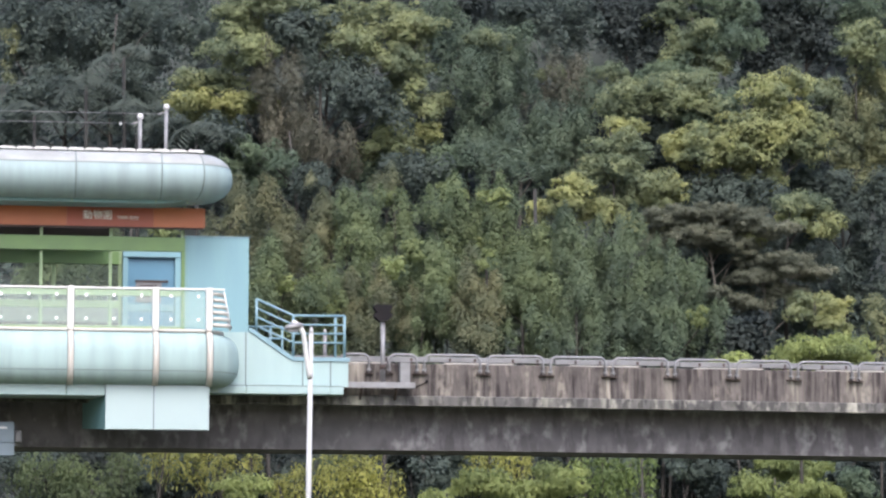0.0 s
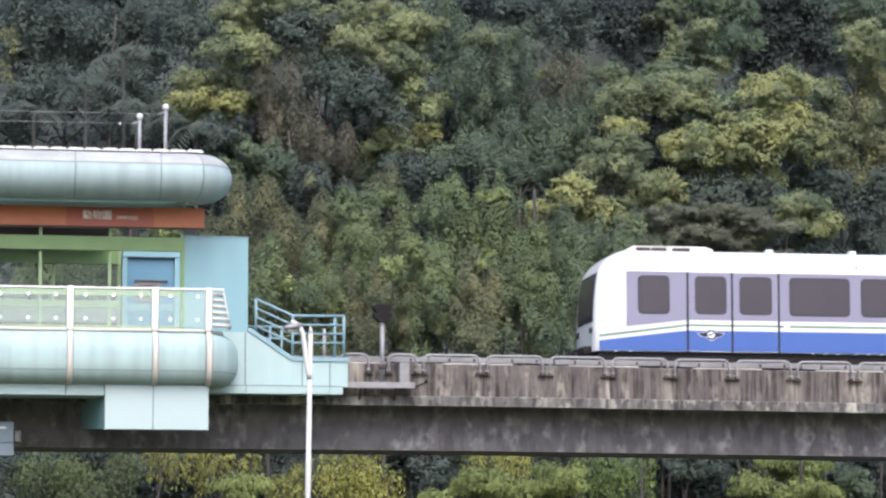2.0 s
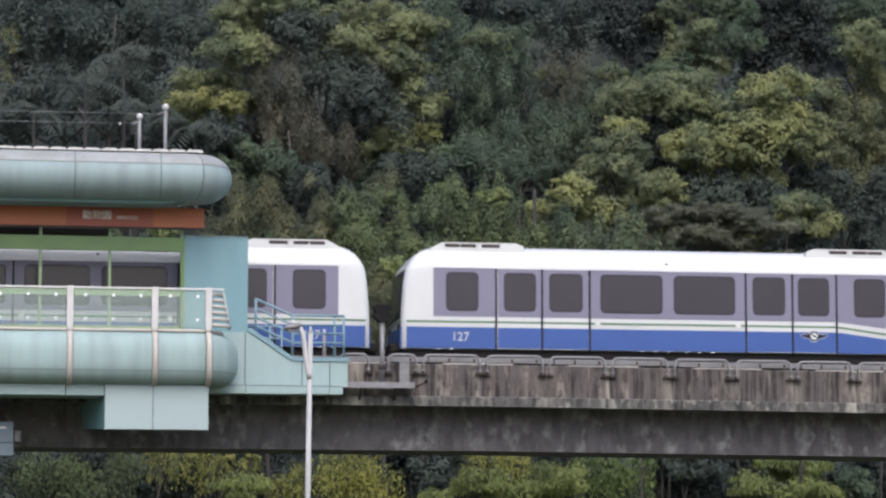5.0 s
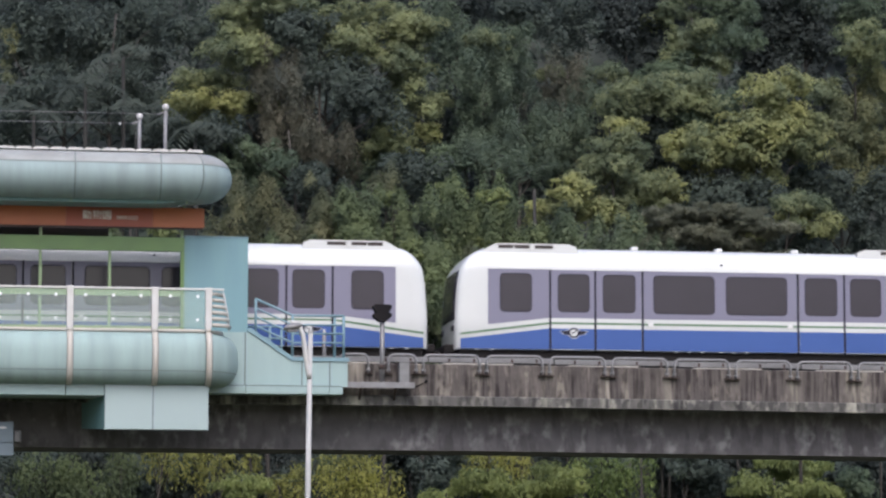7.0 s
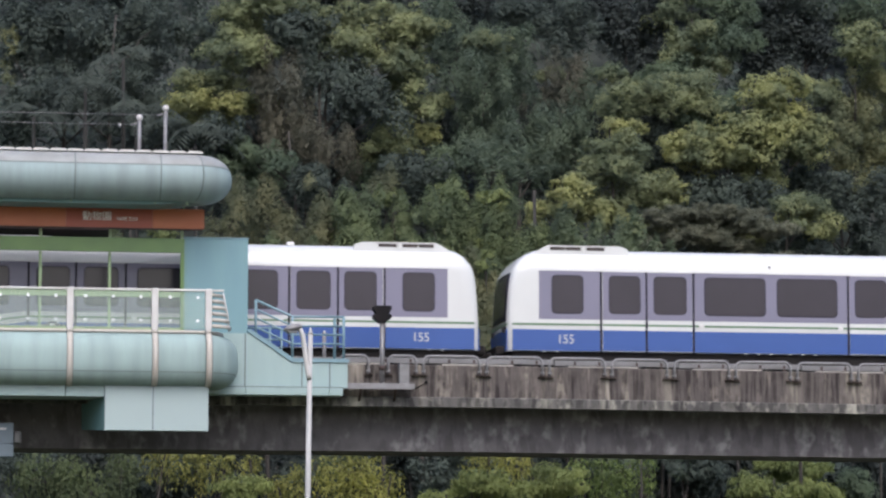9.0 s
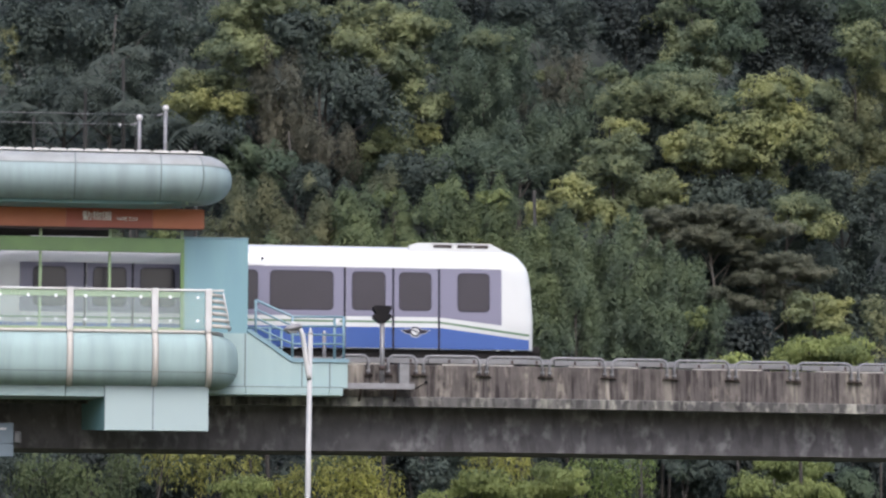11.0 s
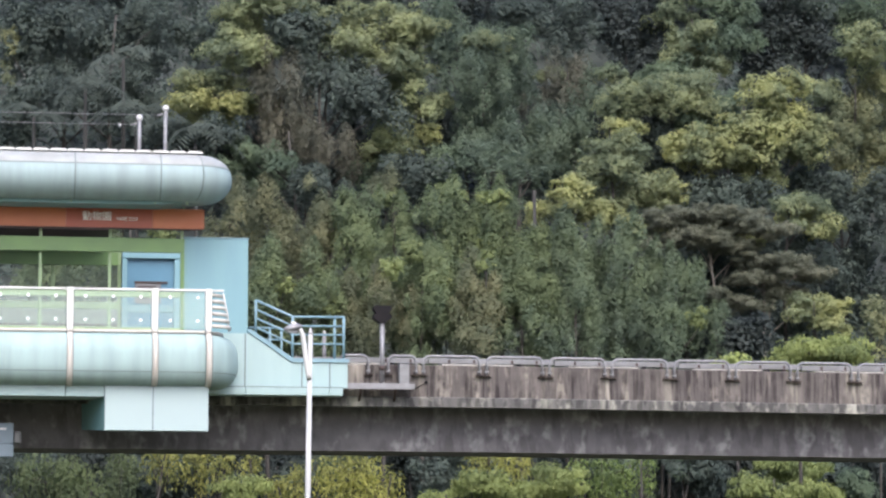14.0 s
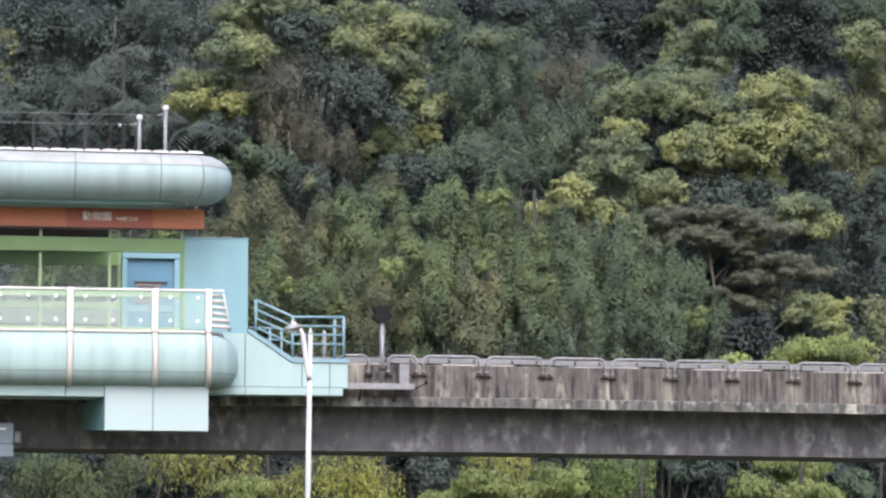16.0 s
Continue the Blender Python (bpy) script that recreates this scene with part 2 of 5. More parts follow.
LEAVES = {
    "thicket": leaf_mat("olive_thicket_leaves", (0.195, 0.232, 0.113), (0.108, 0.138, 0.086)),
    "brownthicket": leaf_mat("brownish_thicket_leaves", (0.205, 0.203, 0.112), (0.115, 0.132, 0.087)),
    "bluethicket": leaf_mat("dull_thicket_leaves", (0.152, 0.186, 0.106), (0.092, 0.118, 0.084)),
    "umbrella": leaf_mat("grey_brown_acacia_leaves", (0.168, 0.168, 0.115), (0.118, 0.126, 0.092)),
    "gold": leaf_mat("yellow_green_leaves", (0.37, 0.375, 0.155), (0.13, 0.158, 0.095)),
    "oldgold": leaf_mat("olive_gold_leaves", (0.255, 0.275, 0.135), (0.112, 0.14, 0.095)),
    "olive": leaf_mat("olive_brown_leaves", (0.25, 0.25, 0.122), (0.13, 0.15, 0.095)),
    "green": leaf_mat("grey_green_leaves", (0.15, 0.188, 0.112), (0.088, 0.118, 0.086)),
    "vine": leaf_mat("dusky_vine_leaves", (0.14, 0.172, 0.112), (0.085, 0.112, 0.086)),
    "brownvine": leaf_mat("withered_vine_leaves", (0.165, 0.152, 0.11), (0.11, 0.115, 0.09)),
    # shade and deepshade: woodland shade is put into the leaf colour
    "shade": leaf_mat("shade_toned_green_leaves", (0.092, 0.112, 0.09), (0.068, 0.084, 0.074)),
    "deepshade": leaf_mat("shade_darkened_leaves", (0.058, 0.068, 0.06), (0.042, 0.05, 0.048)),
    "bush": leaf_mat("fresh_green_bush_leaves", (0.31, 0.35, 0.12), (0.14, 0.17, 0.075)),
    "willow": leaf_mat("dull_green_willow_leaves", (0.16, 0.19, 0.085), (0.07, 0.09, 0.055)),
    "goldwillow": leaf_mat("yellowing_willow_leaves", (0.38, 0.37, 0.095), (0.13, 0.145, 0.06)),
    "greenwillow": leaf_mat("bright_willow_leaves", (0.24, 0.31, 0.09), (0.10, 0.13, 0.058)),
    # sprig: lighter leaf colour that paints lit patches onto the thicket
    "sprig": leaf_mat("lit_sprig_leaves", (0.25, 0.285, 0.115), (0.15, 0.18, 0.085)),
    "palm": leaf_mat("dusky_palm_fronds", (0.085, 0.10, 0.082), (0.06, 0.072, 0.062)),
    "fern": leaf_mat("grey_green_fern_fronds", (0.17, 0.21, 0.15), (0.12, 0.15, 0.11)),
}


# ---- mesh helpers ----
def part(name, bm, material, parent=None, label=""):
    me = bpy.data.meshes.new(name)
    bm.to_mesh(me)
    bm.free()
    me.materials.append(material)
    ob = new(name, me)
    if parent:
        ob.parent = parent
    return tagged(ob, label) if label else ob


def thing(name, label, category, at=(0, 0, 0), group="", kind=""):
    ob = new(name)
    ob.location = at
    return tagged(ob, label, category, group, kind)


def box(x0, x1, y0, y1, z0, z1, bevel=0.0, bm=None):
    out = bm or bmesh.new()
    r = bmesh.ops.create_cube(out, size=1.0, matrix=Matrix.LocRotScale(((x0 + x1) / 2, (y0 + y1) / 2, (z0 + z1) / 2), None, (x1 - x0, y1 - y0, z1 - z0)))
    if bevel:
        edges = list({e for v in r["verts"] for e in v.link_edges})
        bmesh.ops.bevel(out, geom=edges, offset=bevel, segments=2, affect="EDGES", profile=0.5)
    return out


def prism(points, y0, y1, bm=None):
    """A polygon in x and z, given depth in y."""
    out = bm or bmesh.new()
    a = [out.verts.new((x, y0, z)) for x, z in points]
    b = [out.verts.new((x, y1, z)) for x, z in points]
    n = len(points)
    out.faces.new(a)
    out.faces.new(b[::-1])
    for i in range(n):
        out.faces.new((a[i], b[i], b[(i + 1) % n], a[(i + 1) % n]))
    bmesh.ops.recalc_face_normals(out, faces=out.faces)
    return out


def rounded(x0, x1, z0, z1, r, n=4):
    pts = []
    for cx, cz, a0 in ((x1 - r, z1 - r, 0), (x0 + r, z1 - r, 90), (x0 + r, z0 + r, 180), (x1 - r, z0 + r, 270)):
        for i in range(n + 1):
            a = radians(a0 + 90 * i / n)
            pts.append((cx + r * math.cos(a), cz + r * math.sin(a)))
    return pts


def pipe(points, radius, sides=10, bm=None, taper=None):
    """A round bar along points, closed at both ends."""
    out = bm or bmesh.new()
    pts = [Vector(p) for p in points]
    rings = []
    for i, p in enumerate(pts):
        d = (pts[min(i + 1, len(pts) - 1)] - pts[max(i - 1, 0)]).normalized()
        side = d.cross(Vector((0, 1, 0)) if abs(d.y) < 0.9 else Vector((1, 0, 0))).normalized()
        up = side.cross(d)
        r = radius if taper is None else radius + (taper - radius) * i / (len(pts) - 1)
        rings.append([out.verts.new(p + side * (r * math.cos(2 * math.pi * k / sides)) + up * (r * math.sin(2 * math.pi * k / sides))) for k in range(sides)])
    for a, b in zip(rings, rings[1:]):
        for k in range(sides):
            f = out.faces.new((a[k], a[(k + 1) % sides], b[(k + 1) % sides], b[k]))
            f.smooth = True
    out.faces.new(rings[0][::-1])
    out.faces.new(rings[-1])
    return out


def sweep(path, profile, bm=None, close=False):
    """Carries a profile of (outward, z) along a plan path of (x, y, nx, ny)."""
    out = bm or bmesh.new()
    rings = [[out.verts.new((x + o * nx, y + o * ny, z)) for o, z in profile] for x, y, nx, ny in path]
    for a, b in zip(rings, rings[1:]):
        for k in range(len(profile) - 1 + close):
            f = out.faces.new((a[k], b[k], b[(k + 1) % len(profile)], a[(k + 1) % len(profile)]))
            f.smooth = True
    for ring in (rings[0], rings[-1]):
        if len(ring) > 2:
            out.faces.new(ring)
    bmesh.ops.recalc_face_normals(out, faces=out.faces)
    return out


def edge_path(x0, x1, y0, y1, r):
    """Along the near edge, round two corners and back along the far edge."""
    path = [(x0 + (x1 - r - x0) * i / 80, y0, 0, -1) for i in range(81)]
    for cx, cy, a0 in ((x1 - r, y0 + r, -90), (x1 - r, y1 - r, 0)):
        path += [(cx + r * math.cos(radians(a)), cy + r * math.sin(radians(a)), math.cos(radians(a)), math.sin(radians(a))) for a in np.linspace(a0, a0 + 90, 9)]
    path.append((x0, y1, 0, 1))
    return [p for i, p in enumerate(path) if i == 0 or math.dist(p[:2], path[i - 1][:2]) > 1e-4]


def lettering(name, text, size, material, parent, m, label="", squeeze=1.0, bold=0.0):
    cu = bpy.data.curves.new(name, "FONT")
    cu.body, cu.size, cu.extrude, cu.offset, cu.align_x, cu.align_y = text, size, 0.006, bold, "CENTER", "CENTER"
    tmp = new(name + "_curve", cu)
    me = bpy.data.meshes.new_from_object(tmp.evaluated_get(bpy.context.evaluated_depsgraph_get()))
    bpy.data.objects.remove(tmp)
    bpy.data.curves.remove(cu)
    me.transform(m @ Matrix.Diagonal((squeeze, 1, 1, 1)))
    me.materials.clear()
    me.materials.append(material)
    ob = new(name, me)
    ob.parent = parent
    return tagged(ob, label) if label else ob


FACING = Matrix.Rotation(radians(90), 4, "X")   # text that faces the camera's side


# ---- ground ----
def hill(x, y):
    """Flat land by the railway, then a steep wooded slope."""
    up = max(0.0, y - 96.0)
    z = 0.75 * min(up, 90) + 0.3 * max(0.0, min(up, 400) - 90)
    return z + min(1, up / 12) * (1.4 * noise.noise((x * 0.06, y * 0.06, 3.1)) + 0.5 * noise.noise((x * 0.25, y * 0.25, 7.7)))


def terrain():
    xs = np.concatenate([np.linspace(-900, -60, 15), np.linspace(-52, 90, 72), np.linspace(100, 900, 15)])
    ys = np.concatenate([np.linspace(-400, 84, 14), np.linspace(88, 190, 52), np.linspace(200, 900, 15)])
    verts = [(x, y, hill(x, y)) for y in ys for x in xs]
    n = len(xs)
    faces = [(j * n + i, j * n + i + 1, (j + 1) * n + i + 1, (j + 1) * n + i) for j in range(len(ys) - 1) for i in range(n - 1)]
    me = bpy.data.meshes.new("ground")
    me.from_pydata(verts, [], faces)
    me.materials.append(GRASS)
    me.materials.append(SOIL)
    for p in me.polygons:
        p.use_smooth = True
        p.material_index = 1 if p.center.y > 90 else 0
    tagged(new("ground", me), "flat grassland rising into a steep wooded hillside", "ground", kind="structure")


terrain()

# ---- viaduct ----
X0, X1 = -82.0, 112.0
RAIL_Z, TRACK_Y = 7.97, 82.28
viaduct = thing("viaduct", "grey streaked concrete single-track railway viaduct on piers", "viaduct", kind="structure")


def fall(x):
    """The edge beams fall gently away from the station."""
    return 0.0062 * min(26.0, max(0.0, x - 14.0))


def long_bar(points, material, name, label="", level=False):
    """A section in y and z, run the whole length of the viaduct in 2 m steps."""
    bm = bmesh.new()
    rings = []
    steps = int((X1 - X0) / 2)
    for i in range(steps + 1):
        x = X0 + (X1 - X0) * i / steps
        rings.append([bm.verts.new((x, y, z if level else z - fall(x))) for y, z in points])
    n = len(points)
    for a, b in zip(rings, rings[1:]):
        for k in range(n):
            bm.faces.new((a[k], b[k], b[(k + 1) % n], a[(k + 1) % n]))
    bm.faces.new(rings[0])
    bm.faces.new(rings[-1][::-1])
    bmesh.ops.recalc_face_normals(bm, faces=bm.faces)
    return part(name, bm, material, viaduct, label)


long_bar([(80.9, 7.32), (83.66, 7.32), (83.66, 6.2), (83.2, 6.01), (81.35, 6.01), (80.95, 6.01)], GIRDER, "girder", "dark weathered concrete box girder")
long_bar([(80.2, 7.15), (84.4, 7.15), (84.4, 7.9), (80.2, 7.9)], GIRDER, "deck", level=True)
long_bar([(79.9, 7.1), (80.198, 7.1), (80.198, 7.36), (79.96, 7.36), (79.9, 7.33)], LEDGE, "ledge", "lime-stained concrete ledge")
long_bar([(80.0, 7.364), (80.196, 7.364), (80.196, 8.19), (80.03, 8.19), (80.0, 8.16)], PARAPET, "parapet", "brown-grey concrete parapet with dark vertical streaks")
long_bar([(84.404, 7.1), (84.64, 7.1), (84.64, 8.12), (84.404, 8.12)], PARAPET, "parapet", "brown-grey concrete parapet with dark vertical streaks")
for y in (81.45, 83.11):
    long_bar([(y - 0.2, 7.902), (y + 0.2, 7.902), (y + 0.2, RAIL_Z), (y - 0.2, RAIL_Z)], PLATFORM, "running_strip", level=True)
for x in (-70, -45, -18, 34, 59, 84, 106):
    bm = box(x - 0.8, x + 0.8, 81.3, 83.3, -0.3, 5.4, 0.12)
    box(x - 1.0, x + 1.0, 80.6, 84.0, 5.3, 5.995, 0.1, bm)
    part("pier", bm, GIRDER, viaduct)
# ---- conductor rail cover behind the parapet ----
cover = thing("conductor_rail", "pale grey conductor rail cover running behind the parapet", "rail cover")
for i in range(38):
    x = -34 + 3.31 * i
    d = fall(x + 1.6)
    part("cover", box(x + 0.01, x + 3.30, 80.24, 80.34, 8.245 - d, 8.385 - d, 0.012), COVER, cover)
    part("base_strip", box(x + 0.35, x + 2.2, 80.06, 80.19, 8.18 - d, 8.222 - d, 0.008), CREAM, cover)
    for dx in (0.55, 1.2, 2.2, 2.85):
        part("bracket", box(x + dx - 0.03, x + dx + 0.03, 80.225, 80.2395, 8.27 - d, 8.35 - d), RUST, cover)
        part("stay", box(x + dx - 0.04, x + dx + 0.04, 80.199, 80.30, 7.902, 8.2445 - d), RUST, cover)
    part("clamp", box(x + 2.3, x + 2.42, 80.08, 80.19, 8.18 - d, 8.24 - d, 0.01), DARK, cover)


# ---- guard hoops ----
def hoop_mesh(length):
    r, pts = 0.16, [(0, 0, 7.87), (0, 0, 8.2)]
    pts += [(r - r * math.cos(a), 0, 8.2 + r * math.sin(a)) for a in np.linspace(0.25, 1.5708, 5)]
    pts += [(length - r + r * math.sin(a), 0, 8.2 + r * math.cos(a)) for a in np.linspace(0, 1.32, 5)]
    pts += [(length, 0, 8.2), (length, 0, 7.87)]
    return pipe(pts, 0.034, 10)


def hoop(x, length, plate=True):
    h = thing("guard_hoop", "bent galvanised pipe guard hoop bolted to the parapet", "guard rail", (x, 79.93, 0.05 - fall(x)), "guard hoops along the parapet")
    part("pipe", hoop_mesh(length), GALV, h)
    for px in (0, length):
        part("foot_plate", box(px - 0.11, px + 0.11, -0.05, 0.066, 7.86, 7.885, 0.008), RUST, h)
        part("wall_clip", box(px - 0.05, px + 0.05, -0.045, 0.066, 7.94, 7.99, 0.008), GALV, h)
    return h


first = hoop(12.17, 1.46)
for i in range(1, 16):
    copy_thing(first, pose(12.17 + 1.652 * i, 79.93, 0.05 - fall(12.9 + 1.652 * i)))
hoop(11.26, 0.72)
hoop(10.0, 0.74)

# walkway bracket and box beside the signal
walkway = thing("cable_walkway", "grey steel cable walkway bracketed off the parapet", "walkway")
part("tray", box(9.99, 11.87, 79.45, 79.896, 7.54, 7.64, 0.01), COVER, walkway)
part("edge_strip", box(9.99, 11.87, 79.43, 79.448, 7.51, 7.66, 0.005), GALV, walkway)
for x in (10.5, 11.4):
    part("strut", pipe([(x, 79.5, 7.54), (x, 79.894, 7.25)], 0.03), RUST, walkway)
cabinet = thing("junction_box", "pale grey steel junction box beside the signal", "junction box")
part("case", box(11.50, 11.76, 79.62, 79.84, 7.6405, 8.19, 0.015), COVER, cabinet)
part("lid", box(11.48, 11.78, 79.60, 79.86, 8.19, 8.215, 0.01), GALV, cabinet)
cable = thing("hanging_cable", "black cable looping down the parapet face", "cable")
part("cable", pipe([(11.86, 79.98, 7.55), (12.0, 79.97, 7.6), (12.12, 79.97, 7.66), (12.24, 79.97, 7.72)], 0.012, 6), DARK, cable)
part("gland", pipe([(12.24, 80.0, 7.73), (12.24, 79.93, 7.73)], 0.04), DARK, cable)

# ---- railway signal ----
signal = thing("railway_signal", "black two-lens railway signal on a grey post", "signal")
part("post", pipe([(11.05, 79.6, 7.6405), (11.05, 79.6, 9.20)], 0.062, 14), GALV, signal)
part("post_cap", pipe([(11.05, 79.6, 9.20), (11.05, 79.6, 9.235), (11.05, 79.6, 9.25)], 0.06, 14, taper=0.03), GALV, signal)
part("collar", pipe([(11.05, 79.6, 8.0), (11.05, 79.6, 8.12)], 0.075, 14), RUST, signal)


def lamp_head(z0, z1, w0, w1, name):
    bm = bmesh.new()
    pts = [(11.05 - w0, z0), (11.05 + w0, z0), (11.05 + w1, z0 + (z1 - z0) * 0.55), (11.05 + w1, z1 - 0.03), (11.05 + w1 * 0.8, z1), (11.05 - w1 * 0.8, z1), (11.05 - w1, z1 - 0.03), (11.05 - w1, z0 + (z1 - z0) * 0.55)]
    prism(pts, 79.50, 79.80, bm)
    h = part(name, bm, DARK, signal)
    part("visor", pipe([(11.05, 79.8, (z0 + z1) / 2), (11.05, 79.98, (z0 + z1) / 2)], 0.09, 14), DARK, h)


lamp_head(9.44, 9.66, 0.15, 0.235, "upper_head")
lamp_head(9.22, 9.45, 0.08, 0.235, "lower_head")

# ---- station ----
S0 = -14.0
station = thing("station_platforms", "pale aqua panelled elevated station platforms", "platform", kind="structure")
part("near_slab", box(S0, 5.95, 78.3, 80.85, 7.45, 8.78), PLATFORM, station)
part("near_slab", box(5.9502, 7.6, 79.45, 80.85, 7.52, 8.78), PLATFORM, station)
part("far_slab", box(S0, 7.6, 84.66, 87.4, 7.45, 8.78), PLATFORM, station)
# fascia strip, in panels
edges = [S0] + [round(2.96 - 2.1 * k, 2) for k in range(7, -1, -1)] + [3.915]
for a, b in zip(edges, edges[1:]):
    part("fascia_panel", box(a + 0.008, b - 0.008, 78.04, 79.3, 7.145, 7.41, 0.006), AQUA, station)
for a, b in ((6.50, 7.50), (7.50, 9.62), (9.62, 9.97)):
    part("fascia_panel", box(a + 0.006, b - 0.006, 78.98, 79.6, 7.30, 7.515, 0.006), AQUA, station)
part("panel_seam", box(6.51, 9.96, 78.975, 78.9795, 7.494, 7.512), JOINT, station)
# deep cladding box under the platform
for a, b in ((3.92, 5.11), (5.11, 6.49)):
    part("cladding_panel", box(a + 0.006, b - 0.006, 77.98, 78.04, 6.31, 7.41, 0.006), PALE, station)
part("panel_seam", box(5.10, 5.122, 77.975, 77.9795, 6.32, 7.40), JOINT, station)
part("cladding_side", prism([(3.925, 6.312), (6.487, 6.312), (6.487, 7.408), (3.925, 7.408)], 78.044, 78.30), AQUA, station)
bm = bmesh.new()
v = [bm.verts.new(p) for p in ((3.922, 78.1, 6.312), (3.922, 78.1, 7.143), (3.48, 80.6, 7.143), (3.48, 80.6, 6.475), (3.922, 80.6, 6.475), (3.922, 80.6, 7.143))]
for f in ((0, 1, 2, 3), (0, 3, 4), (1, 5, 2), (3, 2, 5, 4), (0, 4, 5, 1)):
    bm.faces.new([v[i] for i in f])
bmesh.ops.recalc_face_normals(bm, faces=bm.faces)
# angled left face, coloured darker than the front to paint its shaded side
part("cladding_side", bm, TEAL, station)

# rounded balcony shell with ribs
def bulge(a, grow=0.0):
    """Full rounded section of the shell at an angle, as (outward, z)."""
    return ((0.62 + grow) * abs(math.cos(a)) ** 0.78, 8.07 + (0.655 + grow) * math.copysign(abs(math.sin(a)) ** 0.78, a))


arc = [(-0.3, 7.415)] + [bulge(a) for a in np.linspace(-1.57, 1.38, 22)] + [(-0.3, 8.72)]
balcony = thing("balcony_shell", "weathered pale aqua rounded balcony shell with cream ribs", "balcony")
path = edge_path(S0, 6.66, 78.12, 79.40, 0.62)[:89] + [(6.66, 79.335, 1, 0)]
part("shell", sweep(path, arc, close=True), AQUA_TUBE, balcony)
part("top_band", sweep(path, [(-0.32, 8.722), (0.24, 8.722), (0.24, 8.79), (0.22, 8.80), (-0.32, 8.80)], close=True), CREAM, balcony)
seam = [bulge(a, 0.004) for a in (-0.45, -0.435, -0.42)]
part("seam", sweep(path, seam), SEAM, balcony)
RIBS = [6.46, 5.13, 3.04] + [round(3.04 - 2.09 * k, 2) for k in range(1, 8)]
for x in RIBS:
    rib = [(-0.2, 7.385)] + [bulge(a, 0.028) for a in np.linspace(-1.5, 1.3, 20)] + [(0.275, 8.74), (0.275, 8.80), (-0.05, 8.80)]
    part("rib", sweep([(x - 0.07, 78.12, 0, -1), (x + 0.07, 78.12, 0, -1)], rib, close=True), CREAM, balcony)
    for dx in (-0.079, 0.079):
        part("rib_seam", sweep([(x + dx - 0.008, 78.12, 0, -1), (x + dx + 0.008, 78.12, 0, -1)], [(o * 0.97, (z - 8.03) * 0.97 + 8.03) for o, z in rib], close=True), SEAM, balcony)

# glass balustrade
rail = thing("glass_balustrade", "white-posted glass balustrade with polished fittings on the balcony", "balustrade")
for x in RIBS:
    part("post", box(x - 0.085, x + 0.085, 77.86, 78.0, 8.8005, 9.84, 0.02), WHITE, rail)
part("top_rail", box(S0, 6.84, 77.88, 77.95, 9.77, 9.825, 0.015), WHITE, rail)
for a, b in zip(sorted(RIBS), sorted(RIBS)[1:]):
    pane = part("glass_pane", box(a + 0.10, b - 0.10, 77.93, 77.942, 8.84, 9.765), GLASS, rail)
    n = 3 if b - a > 1.8 else 2
    for k in range(n):
        x = a + 0.38 + 0.68 * k
        for z in (9.62, 9.04):
            part("fitting", pipe([(x, 77.955, z), (x, 77.90, z)], 0.038, 12), FITTING, pane)
for k in range(6):
    z, e = 9.70 - 0.155 * k, 0.034 * k
    run = [(6.5, 77.96, 0, -1), (6.66 + e, 77.98, 0.2, -1), (6.78 + e, 78.08, 0.7, -0.7), (6.84 + e, 78.26, 1, 0)]
    slat = sweep(run, [(0, z - 0.05), (0.045, z - 0.04), (0.05, z + 0.03), (0, z + 0.045)], close=True)
    for v in slat.verts:
        v.co.z -= 0.05 * max(0.0, v.co.x - 6.5)
    part("corner_slat", slat, CREAM, rail)
part("corner_upright", pipe([(7.0, 78.2, 8.8005), (6.96, 78.16, 9.2), (6.84, 78.1, 9.76)], 0.022), WHITE, rail)

# near green steel frame
frame_near = thing("platform_frame", "green steel frame along the platform edge", "steel frame")
POSTS = [5.90, 4.08, 2.34] + [round(2.34 - 1.78 * k, 2) for k in range(1, 10)]
part("fascia_beam", box(S0, 5.955, 79.34, 79.46, 10.90, 11.26, 0.01), GREEN, frame_near)
part("mid_rail", box(S0, 5.955, 79.36, 79.44, 9.76, 9.91, 0.01), PALEGREEN, frame_near)
part("low_rail", box(S0, 5.955, 79.36, 79.44, 8.93, 9.0, 0.01), PALEGREEN, frame_near)
for x in POSTS:
    part("post", box(x - 0.037, x + 0.037, 79.47, 79.54, 8.7805, 11.899, 0.01), PALEGREEN, frame_near)
part("end_post", box(5.86, 5.955, 79.34, 79.46, 8.7805, 10.899, 0.01), GREEN, frame_near)

# far wall: green bands, posts and a blue door
frame_far = thing("rear_screen", "green steel screen with glass and grey infill panels", "steel screen")
part("top_band", box(S0, 4.62, 85.44, 85.56, 11.24, 11.60, 0.01), GREEN, frame_far)
part("mid_band", box(S0, 4.62, 85.46, 85.54, 10.05, 10.24, 0.01), PALEGREEN, frame_far)
part("lower_panel", box(S0, 4.62, 85.47, 85.53, 9.642, 10.045, 0.006), PANEL_GREY, frame_far, "grey-green infill panel")
part("base_strip", box(S0, 4.62, 85.48, 85.53, 8.7805, 9.64, 0.006), RUST, frame_far)
for x in [4.66, 2.86] + [round(2.86 - 1.82 * k, 2) for k in range(1, 9)]:
    part("post", box(x - 0.05, x + 0.05, 85.57, 85.67, 8.7805, 12.019, 0.01), PALEGREEN, frame_far)
    part("pane", box(x - 1.74, x - 0.06, 85.495, 85.505, 10.245, 11.235), CLEAR, frame_far)
door = thing("service_door", "blue steel service door in a light blue frame", "door")
part("jamb", box(4.72, 4.86, 85.38, 85.62, 8.7805, 11.44, 0.01), BLUE, door)
